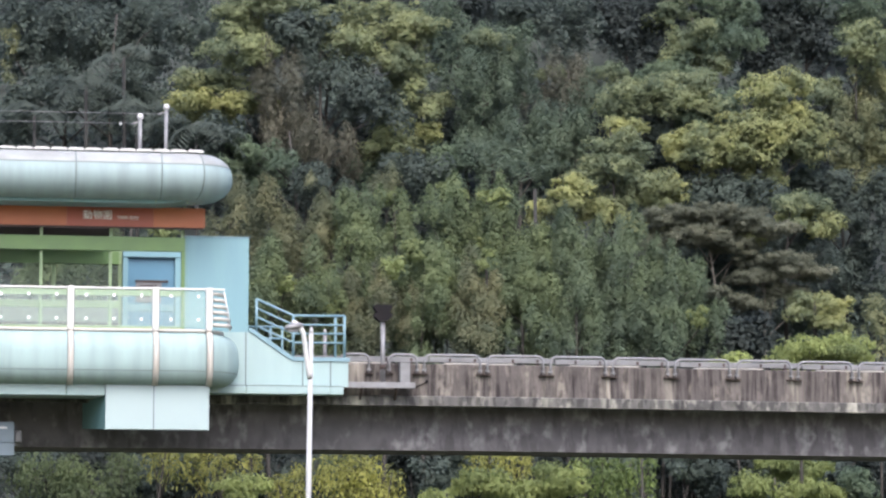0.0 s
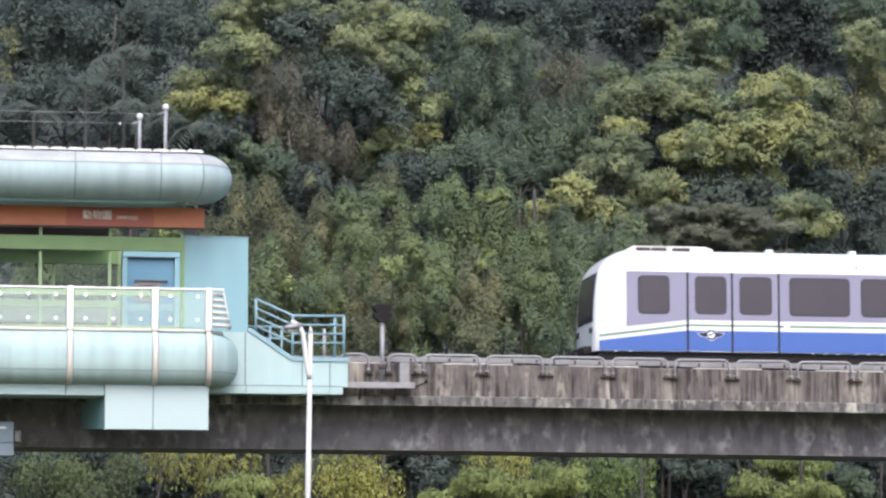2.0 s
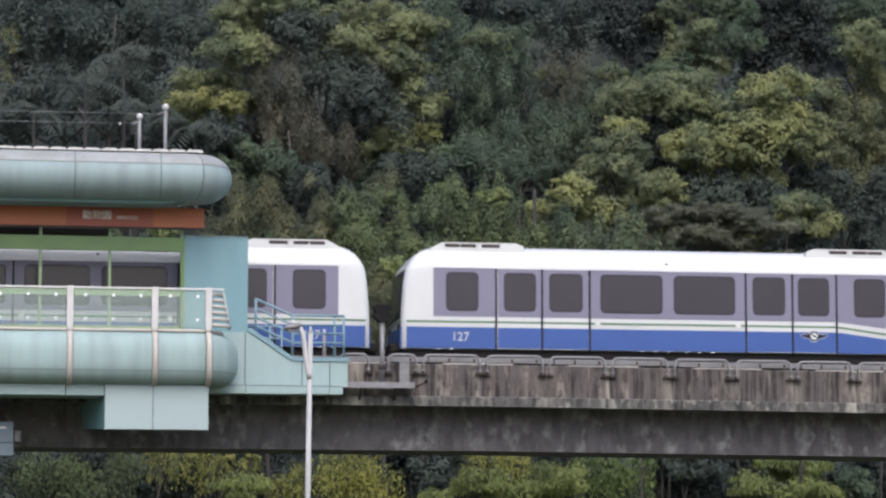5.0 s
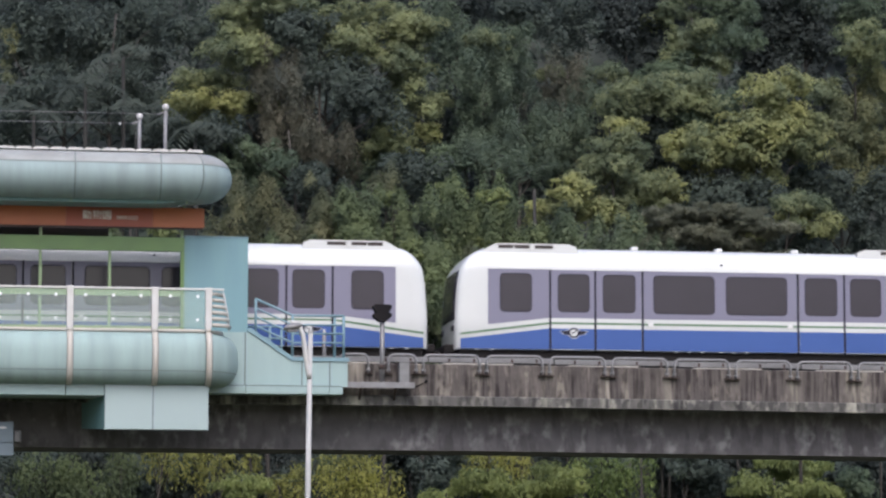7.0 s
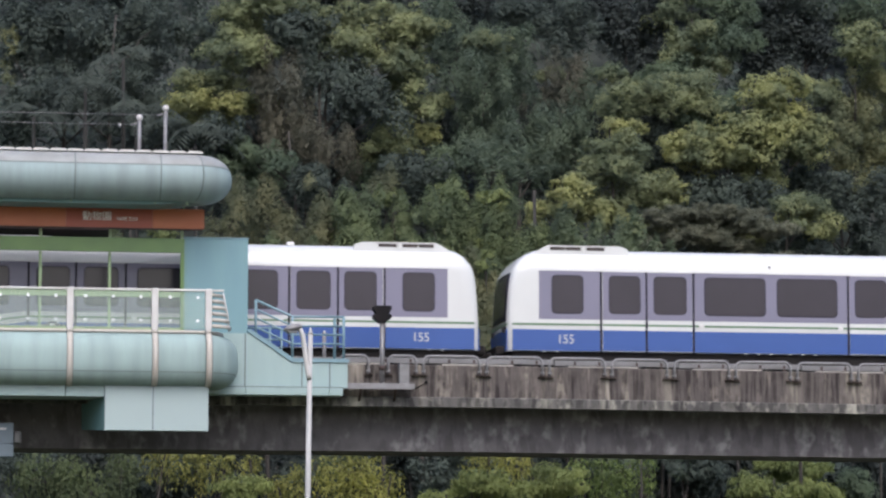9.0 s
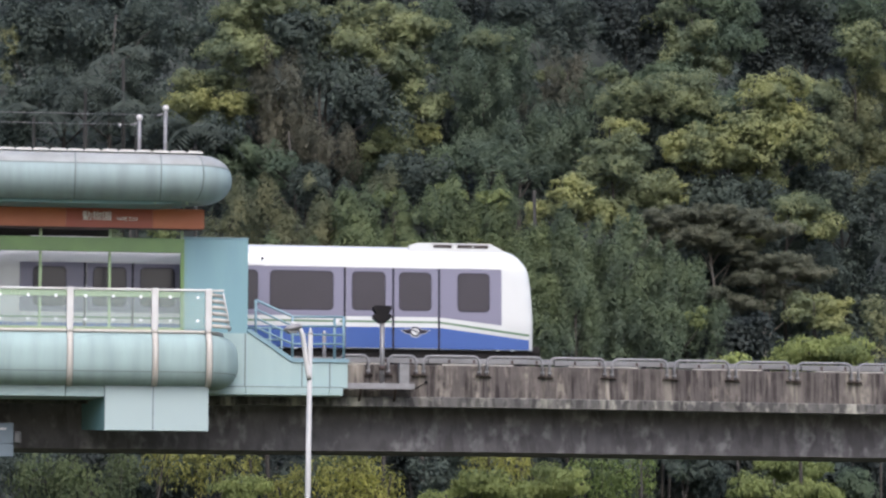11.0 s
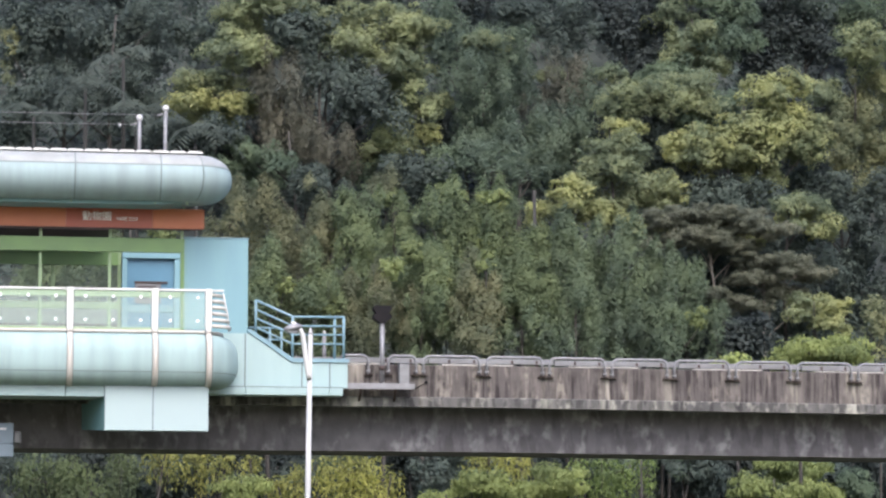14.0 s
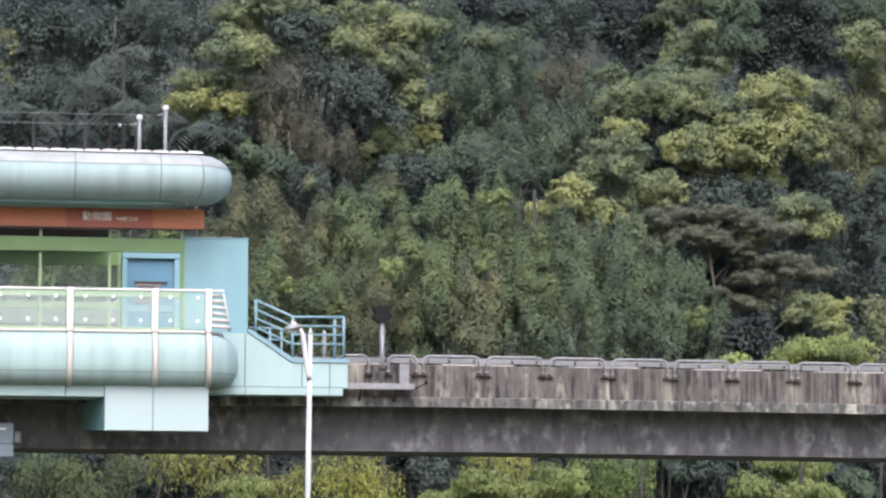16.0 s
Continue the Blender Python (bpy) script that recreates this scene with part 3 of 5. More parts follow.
part("jamb", box(6.14, 6.34, 85.38, 85.62, 8.7805, 11.44, 0.01), BLUE, door)
part("lintel", box(4.72, 6.34, 85.36, 85.62, 11.442, 11.60, 0.01), BLUE, door)
leaf = part("leaf", box(4.862, 6.138, 85.5, 85.56, 8.7805, 11.438, 0.005), DOOR, door)
part("cross_rail", box(4.88, 6.12, 85.47, 85.498, 9.98, 10.16, 0.005), BLUE, leaf)
part("kick_panel", box(4.95, 6.05, 85.48, 85.498, 8.9, 9.93, 0.005), DOOR, leaf)
notice = part("notice_board", box(5.08, 5.78, 85.46, 85.498, 10.22, 10.80, 0.008), COVER, leaf, "pale grey notice board")
part("notice_frame", box(5.06, 5.96, 85.44, 85.458, 10.76, 10.82, 0.005), RUST, notice)
for z in (10.66, 10.56, 10.42, 10.34):
    part("text_bar", box(5.16, 5.16 + 0.3 + 0.2 * (z > 10.5), 85.455, 85.4595, z, z + 0.035), RUST, notice)

# blue end block and the steps behind a solid balustrade
block = thing("end_block", "light blue panelled block closing the platform end", "service block")
part("shell", box(5.96, 7.58, 79.40, 80.80, 8.7805, 11.29, 0.015), BLUE, block)
part("left_trim", box(5.956, 6.05, 79.385, 79.399, 8.79, 11.28, 0.004), TEAL, block)
part("coping", box(5.95, 7.60, 79.38, 80.82, 11.291, 11.32, 0.006), RAILBLUE, block)
for x in (7.48,):
    part("panel_seam", box(x, x + 0.012, 79.396, 79.3995, 8.79, 11.28), TEAL, block)
stair = thing("stair_balustrade_wall", "pale aqua solid wall stepping down beside the end stair", "wall")
part("wall", prism([(6.0, 7.518), (10.13, 7.518), (10.13, 8.16), (8.70, 8.16), (7.62, 8.88), (6.0, 8.88)], 79.34, 79.398), AQUA, stair)
part("wall_body", prism([(7.62, 7.518), (10.08, 7.518), (10.08, 8.0), (7.62, 8.0)], 79.40, 79.895), AQUA, stair)
part("coping", prism([(7.58, 8.882), (7.63, 8.882), (8.70, 8.162), (10.16, 8.162), (10.16, 8.262), (8.74, 8.262), (7.66, 8.98), (7.58, 8.98)], 79.30, 79.44), RAILBLUE, stair)
for x in (7.50, 8.95, 9.66):
    part("panel_seam", box(x, x + 0.026, 79.336, 79.3395, 7.52, 8.15 if x > 8 else 8.87), JOINT, stair)
step_rail = thing("stair_railing", "grey-blue tubular railing on the stair wall", "railing")
P_R = [(7.78, 8.86, 9.74), (8.72, 8.255, 9.33), (10.03, 8.2625, 9.34)]
for x, z0, z1 in P_R + [(9.80, 8.2625, 9.32)]:
    part("post", pipe([(x, 79.37 if x != 9.8 else 79.40, z0), (x, 79.37 if x != 9.8 else 79.40, z1)], 0.035, 10), RAILBLUE, step_rail)
for k in range(4):
    d = (0, 0.235, 0.455, 0.69)[k]
    part("rail", pipe([(7.78, 79.37, 9.73 - d), (8.72, 79.37, 9.32 - d), (10.03, 79.37, 9.33 - d)], 0.033 if k == 0 else 0.026, 10), RAILBLUE, step_rail)
rear_rail = thing("stair_railing", "grey-blue tubular railing behind the end stair", "railing")
part("tread_slab", box(7.6005, 9.95, 80.0, 80.84, 7.9005, 8.1, 0.01), PLATFORM, rear_rail)
for x, z in ((8.28, 9.16), (8.58, 9.16)):
    part("post", pipe([(x, 80.7, 8.1), (x, 80.7, z)], 0.03), RAILBLUE, rear_rail)
for z in (9.15, 8.85):
    part("rail", pipe([(7.62, 80.7, z), (8.58, 80.7, z)], 0.028), RAILBLUE, rear_rail)
bollard = thing("marker_post", "grey marker post at the stair foot", "post")
part("post", pipe([(9.66, 80.45, 8.1005), (9.66, 80.45, 9.0)], 0.05), GALV, bollard)
part("cap", pipe([(9.66, 80.45, 9.0), (9.66, 80.45, 9.08)], 0.055, taper=0.02), WHITE, bollard)

# canopy
canopy = thing("station_canopy", "weathered pale aqua canopy with a rounded edge", "canopy")
cp = edge_path(S0, 6.40, 78.2, 79.1, 0.445)
edge = [(-0.3, 12.07)] + [(0.68 * math.cos(a), 12.65 + 0.59 * math.sin(a)) for a in np.linspace(-1.5708, 1.5708, 22)] + [(-0.3, 13.24)]
part("edge_shell", sweep(cp, edge, close=True), ROOF_TUBE, canopy)
part("upper_band", sweep(cp, [(0.684 * math.cos(a), 12.65 + 0.595 * math.sin(a)) for a in np.linspace(0.42, 1.5708, 9)]), ROOF_TOP, canopy)
part("seam", sweep(cp, [(0.688 * math.cos(a), 12.65 + 0.598 * math.sin(a)) for a in (0.385, 0.415, 0.445)]), SEAM, canopy)
for x in (6.27, 5.23, 3.11, 0.99, -1.13, -3.25, -5.37, -7.5, -9.6):
    if x < 6:
        part("panel_seam", sweep([(x - 0.017, 78.2, 0, -1), (x + 0.017, 78.2, 0, -1)], [(0.69 * math.cos(a), 12.65 + 0.60 * math.sin(a)) for a in np.linspace(-1.4, 1.5, 16)]), SEAM, canopy)
ends = [(5.955 + 0.445 * math.cos(a), 78.645 + 0.445 * math.sin(a), math.cos(a), math.sin(a)) for a in (-1.281, -1.257)]
part("panel_seam", sweep(ends, [(0.69 * math.cos(a), 12.65 + 0.60 * math.sin(a)) for a in np.linspace(-1.4, 1.5, 16)]), SEAM, canopy)
bm = box(S0, 5.7, 78.3, 79.0, 12.09, 13.20)
part("deck", bm, ROOF_TOP, canopy)
bm = prism([(S0, 11.98), (5.3, 11.98), (5.9, 12.068), (S0, 12.068)], 78.25, 79.35)
part("soffit", bm, TEAL, canopy)
for x in (5.92, 5.13, 3.04, 0.95, -1.14):
    part("soffit_mullion", box(x - 0.015, x + 0.015, 78.234, 78.249, 11.985, 12.065), PALEGREEN, canopy)
part("soffit_beam", box(S0, 5.5, 79.36, 79.6, 11.90, 12.06), TEAL, canopy)
for i in range(48):
    x = 6.30 - 0.424 * i
    part("roof_rib", prism([(x - 0.415, 13.243), (x - 0.41, 13.275), (x - 0.36, 13.305), (x - 0.06, 13.305), (x - 0.012, 13.275), (x - 0.007, 13.243)], 77.95, 79.3), WHITE, canopy)
for x in (3.95, 6.0):
    part("roof_bolt", pipe([(x, 78.4, 13.30), (x, 78.4, 13.38)], 0.03), WHITE, canopy)
far_canopy = thing("rear_canopy", "dark brown canopy over the far platform", "canopy")
part("roof", box(S0, 4.35, 83.95, 87.6, 12.02, 12.3, 0.02), RUST, far_canopy)
# station name sign
sign = thing("station_sign", "long burnt orange station name sign under the canopy", "sign")
for a, b, m in ((S0, -4.2, ORANGE), (-4.2, 2.96, ORANGE), (2.96, 5.13, MAROON), (5.13, 6.40, ORANGE)):
    part("panel", box(a + 0.002, b - 0.002, 79.22, 79.32, 11.50, 12.00, 0.006), m, sign)
part("end_trim", box(6.4005, 6.44, 79.21, 79.33, 11.51, 11.99, 0.006), ORANGE, sign)
# dark solid strip added to stand for the shadow below the panels
part("bottom_shadow_gap", box(S0, 6.38, 79.23, 79.31, 11.46, 11.498), RUST, sign)
lettering("station_name", "動物園", 0.25, LETTER, sign, pose(3.735, 79.21, 11.77) @ FACING, bold=0.0)
lettering("station_name_latin", "TAIPEI ZOO", 0.12, LETTER, sign, pose(4.49, 79.214, 11.72) @ FACING, squeeze=0.85)
for x in (5.92, 4.1, 2.34):
    part("hanger", box(x - 0.025, x + 0.025, 79.25, 79.29, 12.0005, 12.06), PALEGREEN, sign)

# vent pipes and wires on the roof
for x, z, bend in ((4.80, 14.38, 0.0), (5.46, 14.64, 0.10)):
    vp = thing("roof_vent_pipe", "white roof pipe with a round cap", "pipe", group="pipes on the canopy")
    part("pipe", pipe([(x - bend, 79.6, 13.301), (x - bend, 79.6, 13.45), (x, 79.6, 13.58), (x, 79.6, z)], 0.048, 12), GALV, vp)
    bm = bmesh.new()
    bmesh.ops.create_uvsphere(bm, u_segments=14, v_segments=8, radius=0.085, matrix=Matrix.Translation((x, 79.6, z)))
    for f in bm.faces:
        f.smooth = True
    part("cap", bm, WHITE, vp)
    part("wire_clamp", pipe([(x - 0.22, 79.6, z - 0.20), (x - 0.05, 79.6, z - 0.14)], 0.022), GALV, vp)
wires = thing("overhead_wires", "two thin dark wires strung along the canopy", "wires")
for x, z in ((4.60, 14.18), (5.26, 14.44)):
    part("wire", pipe([(x + (S0 - x) * k / 8, 79.6, z + (0.02 - 0.10 * k / 8) * (1 - k / 8)) for k in range(9)], 0.006, 6), GALV, wires)
part("end_mast", pipe([(S0 + 0.02, 79.6, 13.301), (S0 + 0.02, 79.6, 14.6)], 0.05), GALV, wires)
part("insulator", pipe([(4.30, 79.6, 14.15), (4.30, 79.6, 14.21)], 0.03), WHITE, wires)

# lower concourse box
conc = thing("concourse_bridge", "slate blue panelled lower concourse end beside the girder", "walkway")
part("upper_panel", box(S0, 1.73, 79.2, 79.3, 6.03, 6.54, 0.01), CONCOURSE, conc)
part("lower_panel", box(S0, 1.74, 79.2, 79.3, 5.70, 6.02, 0.01), CONCOURSE, conc)
part("body", box(S0, 1.70, 79.301, 80.6, 5.74, 6.50), CONCOURSE, conc)
part("end_fitting", box(1.745, 1.93, 79.6, 79.9, 6.05, 6.36, 0.04), GALV, conc)
part("white_strip", box(S0, 1.55, 79.19, 79.199, 6.37, 6.42), WHITE, conc)
for x in (-4, -12):
    part("column", pipe([(x, 79.9, -0.2), (x, 79.9, 5.7405)], 0.25, 16), GALV, conc)

# ---- street lamp ----
lamp = thing("street_lamp", "white street lamp post with a curved arm", "street lamp")
part("pole", pipe([(8.0, 70, -0.1), (8.047, 70, 4), (8.093, 70, 8.02)], 0.075, 14, taper=0.055), LAMPPOST, lamp)
part("pole_cap", pipe([(8.093, 70, 8.02), (8.094, 70, 8.08), (8.095, 70, 8.17)], 0.062, 12, taper=0.02), LAMPPOST, lamp)
part("arm", pipe([(8.07, 69.98, 7.0), (8.045, 69.95, 7.12), (8.02, 69.94, 7.26), (7.965, 69.93, 7.64), (7.93, 69.92, 7.90), (7.90, 69.91, 8.02), (7.855, 69.9, 8.11), (7.79, 69.9, 8.19), (7.72, 69.9, 8.235), (7.64, 69.9, 8.24)], 0.056, 12), WHITE, lamp)
part("arm_band", pipe([(7.955, 69.93, 7.70), (7.947, 69.93, 7.76)], 0.056), GALV, lamp)
part("arm_joint", pipe([(8.0, 69.94, 7.42), (8.085, 69.99, 7.42)], 0.035), LAMPPOST, lamp)
bm = bmesh.new()
bmesh.ops.create_uvsphere(bm, u_segments=18, v_segments=10, radius=1.0, matrix=Matrix.LocRotScale((7.69, 69.9, 8.15), Euler((0, radians(-12), 0)), (0.22, 0.13, 0.085)))
for f in bm.faces:
    f.smooth = True
head = part("lamp_head", bm, GALV, lamp)
part("lens", box(7.56, 7.79, 69.82, 69.98, 8.035, 8.075, 0.01), COVER, head)

# ---- train ----
LEN, HALF = 14.2, 1.28
# section: half width, height over the rail, how far the ends draw in
SECTION = [(1.24, 0.70, 0.0), (1.28, 0.76, 0.0), (1.28, 1.5, 0.0), (1.28, 1.9, 0.02), (1.28, 2.4, 0.06), (1.28, 2.75, 0.12), (1.275, 2.86, 0.16),
           (1.25, 3.0, 0.24), (1.20, 3.15, 0.36), (1.10, 3.28, 0.52), (0.9, 3.40, 0.78), (0.6, 3.46, 1.05), (0.0, 3.49, 1.2)]


def shell():
    bm = bmesh.new()
    ss = [0, 0.004, 0.012, 0.03, 0.06, 0.12, 0.3, 0.5, 0.7, 0.88, 0.94, 0.97, 0.988, 0.996, 1]
    loop = [(-w, z, c) for w, z, c in SECTION] + [(w, z, c) for w, z, c in SECTION[-2::-1]]

    def ring(s):
        tuck = 0.07 * max(0, 1 - min(s, 1 - s) / 0.012) ** 2
        return [bm.verts.new((c + (LEN - 2 * c) * s, y * (1 - tuck), z)) for y, z, c in loop]

    rings = [ring(s) for s in ss]
    for a, b in zip(rings, rings[1:]):
        for k in range(len(loop) - 1):
            bm.faces.new((a[k], a[k + 1], b[k + 1], b[k])).smooth = True
    n = len(SECTION)
    for ring_, out in ((rings[0], -1), (rings[-1], 1)):
        grid = []
        for i in range(n - 1):
            a, b = ring_[i], ring_[len(loop) - 1 - i]
            row = [a]
            for k in range(1, 6):
                u = k / 6
                p = a.co.lerp(b.co, u)
                p.x += out * 0.03 * (1 - (2 * u - 1) ** 2)
                row.append(bm.verts.new(p))
            grid.append(row + [b])
        for r0, r1 in zip(grid, grid[1:]):
            for k in range(6):
                bm.faces.new((r0[k], r0[k + 1], r1[k + 1], r1[k])).smooth = True
        top = ring_[n - 1]
        for k in range(6):
            bm.faces.new((grid[-1][k], grid[-1][k + 1], top))
    bmesh.ops.recalc_face_normals(bm, faces=bm.faces)
    return bm


def zz(z):
    return z - RAIL_Z


WINDOWS = [(1.18, 1.99), (5.30, 6.92), (7.27, 8.90), (12.21, 13.02)]
DOORS = [(2.50, 3.71, 2.72, 3.54), (3.71, 4.98, 3.93, 4.78), (9.22, 10.49, 9.42, 10.28), (10.49, 11.70, 10.67, 11.49)]


def side(y, points, thick):
    """A flat plate on one flank: y is -1 (camera's side) or 1."""
    return prism(points, y * (HALF - 0.012), y * (HALF + thick))


def train_car(number):
    car = thing("train_car", "white rubber-tyred metro car with lavender panels and blue skirt", "train car", (60, TRACK_Y, RAIL_Z), "cars of the metro train")
    part("body", shell(), T_WHITE, car)
    for y in (-1, 1):
        # one flank is the mirror of the other, so the cab stays at the same end
        top, low, band, bottom = zz(10.80), zz(9.52), zz(9.245), zz(8.69)
        spans = [(0.84, 2.473, 0), (5.012, 9.188, 1), (11.742, 13.38, 2)]
        for a, b, k in spans:
            la = low - 0.19 if k == 0 else low
            panel = part("flank_panel", side(y, [(a, la), (b, low), (b, top), (a, top)], 0.006), T_LAV, car, "lavender flank panel")
            for w0, w1 in WINDOWS:
                if a < w0 < b:
                    wf = part("window_frame", side(y, rounded(w0 - 0.025, w1 + 0.025, zz(9.665), zz(10.695), 0.13), 0.010), T_SEAL, panel)
                    part("window", side(y, rounded(w0, w1, zz(9.69), zz(10.67), 0.11), 0.014), T_GLASS, panel)
        part("skirt", side(y, [(0.11, bottom), (2.47, bottom), (2.47, band), (0.11, zz(8.95))], 0.006), T_BLUE, car, "royal blue skirt panel")
        part("skirt", side(y, [(5.0, bottom), (9.20, bottom), (9.20, band), (5.0, band)], 0.006), T_BLUE, car)
        part("skirt", side(y, [(11.73, bottom), (14.09, bottom), (14.09, band), (11.73, band)], 0.006), T_BLUE, car)
        g = 0.027
        part("stripe", side(y, [(0.11, zz(9.075) - g), (2.47, zz(9.385) - g), (2.47, zz(9.385) + g), (0.11, zz(9.075) + g)], 0.007), T_GREEN, car)
        part("stripe", side(y, [(5.0, zz(9.385) - g), (9.20, zz(9.385) - g), (9.20, zz(9.385) + g), (5.0, zz(9.385) + g)], 0.007), T_GREEN, car)
        part("stripe", side(y, [(11.73, zz(9.385) - g), (14.09, zz(9.385) - g), (14.09, zz(9.385) + g), (11.73, zz(9.385) + g)], 0.007), T_GREEN, car)
        for a, b, w0, w1 in DOORS:
            d = part("door", side(y, [(a + 0.034, bottom), (b - 0.034, bottom), (b - 0.034, top), (a + 0.034, top)], 0.008), T_WHITE, car)
            part("door_panel", side(y, [(a + 0.03, low), (b - 0.03, low), (b - 0.03, top - 0.01), (a + 0.03, top - 0.01)], 0.012), T_LAV, d)
            part("door_skirt", side(y, [(a + 0.03, bottom + 0.01), (b - 0.03, bottom + 0.01), (b - 0.03, band), (a + 0.03, band)], 0.012), T_BLUE, d)
            part("door_stripe", side(y, [(a + 0.03, zz(9.385) - g), (b - 0.03, zz(9.385) - g), (b - 0.03, zz(9.385) + g), (a + 0.03, zz(9.385) + g)], 0.012), T_GREEN, d)
            part("door_window_seal", side(y, rounded(w0 - 0.02, w1 + 0.02, zz(9.675), zz(10.695), 0.13), 0.014), T_SEAL, d)
            part("door_window", side(y, rounded(w0, w1, zz(9.69), zz(10.67), 0.11), 0.017), T_GLASS, d)
        for x in (2.50, 3.71, 4.985, 9.215, 10.49, 11.715):
            part("door_seal", side(y, [(x - 0.029, bottom - 0.02), (x + 0.029, bottom - 0.02), (x + 0.029, top), (x - 0.029, top)], 0.009), T_SEAL, car)
        part("gutter", side(y, [(0.84, top + 0.002), (13.38, top + 0.002), (13.38, top + 0.03), (0.84, top + 0.03)], 0.012), T_ROOFTRIM, car)
        # plain emblem on the leading door
        wing = [(2.74, 9.175), (2.98, 9.205), (3.06, 9.285), (3.20, 9.285), (3.28, 9.205), (3.52, 9.175), (3.40, 9.085), (3.27, 9.065), (3.20, 8.985), (3.06, 8.985), (2.99, 9.065), (2.86, 9.085)]
        e = part("emblem", side(y, [(px, zz(pz)) for px, pz in wing], 0.016), NUMERAL, car, "plain dark winged disc emblem")
        part("emblem_field", side(y, [(3.13 + (px - 3.13) * 0.93, zz(9.135 + (pz - 9.135) * 0.84)) for px, pz in wing], 0.020), T_SEAL, e)
        part("emblem_ring", side(y, rounded(3.03, 3.23, zz(9.045), zz(9.225), 0.088), 0.023), T_WHITE, e)
        part("emblem_mark", side(y, [(3.05, zz(9.10)), (3.13, zz(9.12)), (3.21, zz(9.18)), (3.20, zz(9.20)), (3.12, zz(9.155)), (3.05, zz(9.13))], 0.026), T_SEAL, e)
        m = pose(12.67, y * (HALF + 0.012), zz(8.985), 90, 0, 0 if y < 0 else 180)
        lettering("car_number", number, 0.33, NUMERAL, car, m, squeeze=0.95, bold=0.003)
        for x in (5.2, 9.0):
            part("door_light", side(y, rounded(x - 0.07, x + 0.07, zz(9.32), zz(9.44), 0.05), 0.02), T_ROOFTRIM, car)
        for x in (0.55, 0.95, 5.9, 6.25, 6.6, 7.1, 7.45, 7.8, 12.9, 13.25):
            part("skirt_lug", box(x - 0.045, x + 0.045, y * 1.25 - 0.03, y * 1.25 + 0.03, zz(8.655), zz(8.685), 0.006), T_ROOFTRIM, car)
        part("marker_lamp", side(y, rounded(7.1, 7.17, zz(10.97), zz(11.02), 0.02), 0.006), T_SEAL, car)
    # roof units at both ends, with louvred openings
    for flip in (False, True):
        def fx(x):
            return LEN - x if flip else x
        unit = part("roof_unit", prism([(fx(x), z) for x, z in ((0.62, 3.26), (0.95, 3.46), (1.1, 3.53), (3.05, 3.53), (3.25, 3.46), (3.3, 3.26))], -1.08, 1.08), T_WHITE, car, "white roof equipment fairing")
        for y in (-1, 1):
            for a, b in ((1.16, 1.55), (1.58, 1.98), (2.14, 2.62)):
                lo, hi = sorted((fx(a), fx(b)))
                part("louvre", box(lo, hi, y * 1.083 - 0.006, y * 1.083 + 0.006, 3.40, 3.485), T_VENT, unit)
            lo, hi = sorted((fx(1.12), fx(2.66)))
            part("lip", box(lo, hi, y * 1.09 - 0.02, y * 1.09 + 0.02, 3.495, 3.525, 0.004), T_ROOFTRIM, unit)
            lo, hi = sorted((fx(2.02), fx(2.09)))
            part("latch", box(lo, hi, y * 1.10 - 0.02, y * 1.10 + 0.02, 3.36, 3.49, 0.006), T_ROOFTRIM, unit)
        # windscreen and coupler
        s = 1 if flip else -1
        scr = []
        for i in range(7):
            z = 1.50 + 1.30 * i / 6
            c = np.interp(z, [q[1] for q in SECTION], [q[2] for q in SECTION])
            wd = np.interp(z, [q[1] for q in SECTION], [q[0] for q in SECTION]) * 0.80
            scr.append([(fx(c - 0.03 * (1 - (u * 0.87) ** 2) - 0.012), u * wd, z) for u in np.linspace(-1, 1, 9)])
        bm = bmesh.new()
        grid = [[bm.verts.new(p) for p in r] for r in scr]
        for r0, r1 in zip(grid, grid[1:]):
            for k in range(8):
                bm.faces.new((r0[k], r0[k + 1], r1[k + 1], r1[k])).smooth = True
        res = bmesh.ops.extrude_face_region(bm, geom=list(bm.faces))
        bmesh.ops.translate(bm, verts=[q for q in res["geom"] if isinstance(q, bmesh.types.BMVert)], vec=(-s * 0.02, 0, 0))
        bmesh.ops.recalc_face_normals(bm, faces=bm.faces)
        part("windscreen", bm, T_GLASS, car)
        if flip:
            for nm, z0, z1, mt in (("end_skirt", zz(8.69), zz(9.245), T_BLUE), ("end_stripe", zz(9.358), zz(9.412), T_GREEN)):
                lo, hi = sorted((fx(-0.036), fx(0.02)))
                part(nm, box(lo, hi, -1.18, 1.18, z0, z1, 0.004), mt, car)
        for y in (-0.85, 0.85):
            lo, hi = sorted((fx(-0.06), fx(0.05)))
            part("headlight", box(lo, hi, y - 0.14, y + 0.14, 1.20, 1.36, 0.03), T_GLASS, car)
        lo, hi = sorted((fx(-0.40), fx(0.3)))
        part("coupler", box(lo, hi, -0.22, 0.22, 0.50, 0.74, 0.04), T_UNDER, car)
        lo, hi = sorted((fx(-0.26), fx(0.1)))
        part("buffer_beam", box(lo, hi, -0.9, 0.9, 0.62, 0.86, 0.05), T_UNDER, car)
    for x in (4.9, 7.2, 9.3):
        part("roof_vent", box(x - 0.10, x + 0.10, -0.75, -0.5, 3.42, 3.535, 0.03), T_WHITE, car)
    part("underframe", box(0.1, LEN - 0.1, -1.16, 1.16, 0.30, 0.715, 0.03), T_UNDER, car)
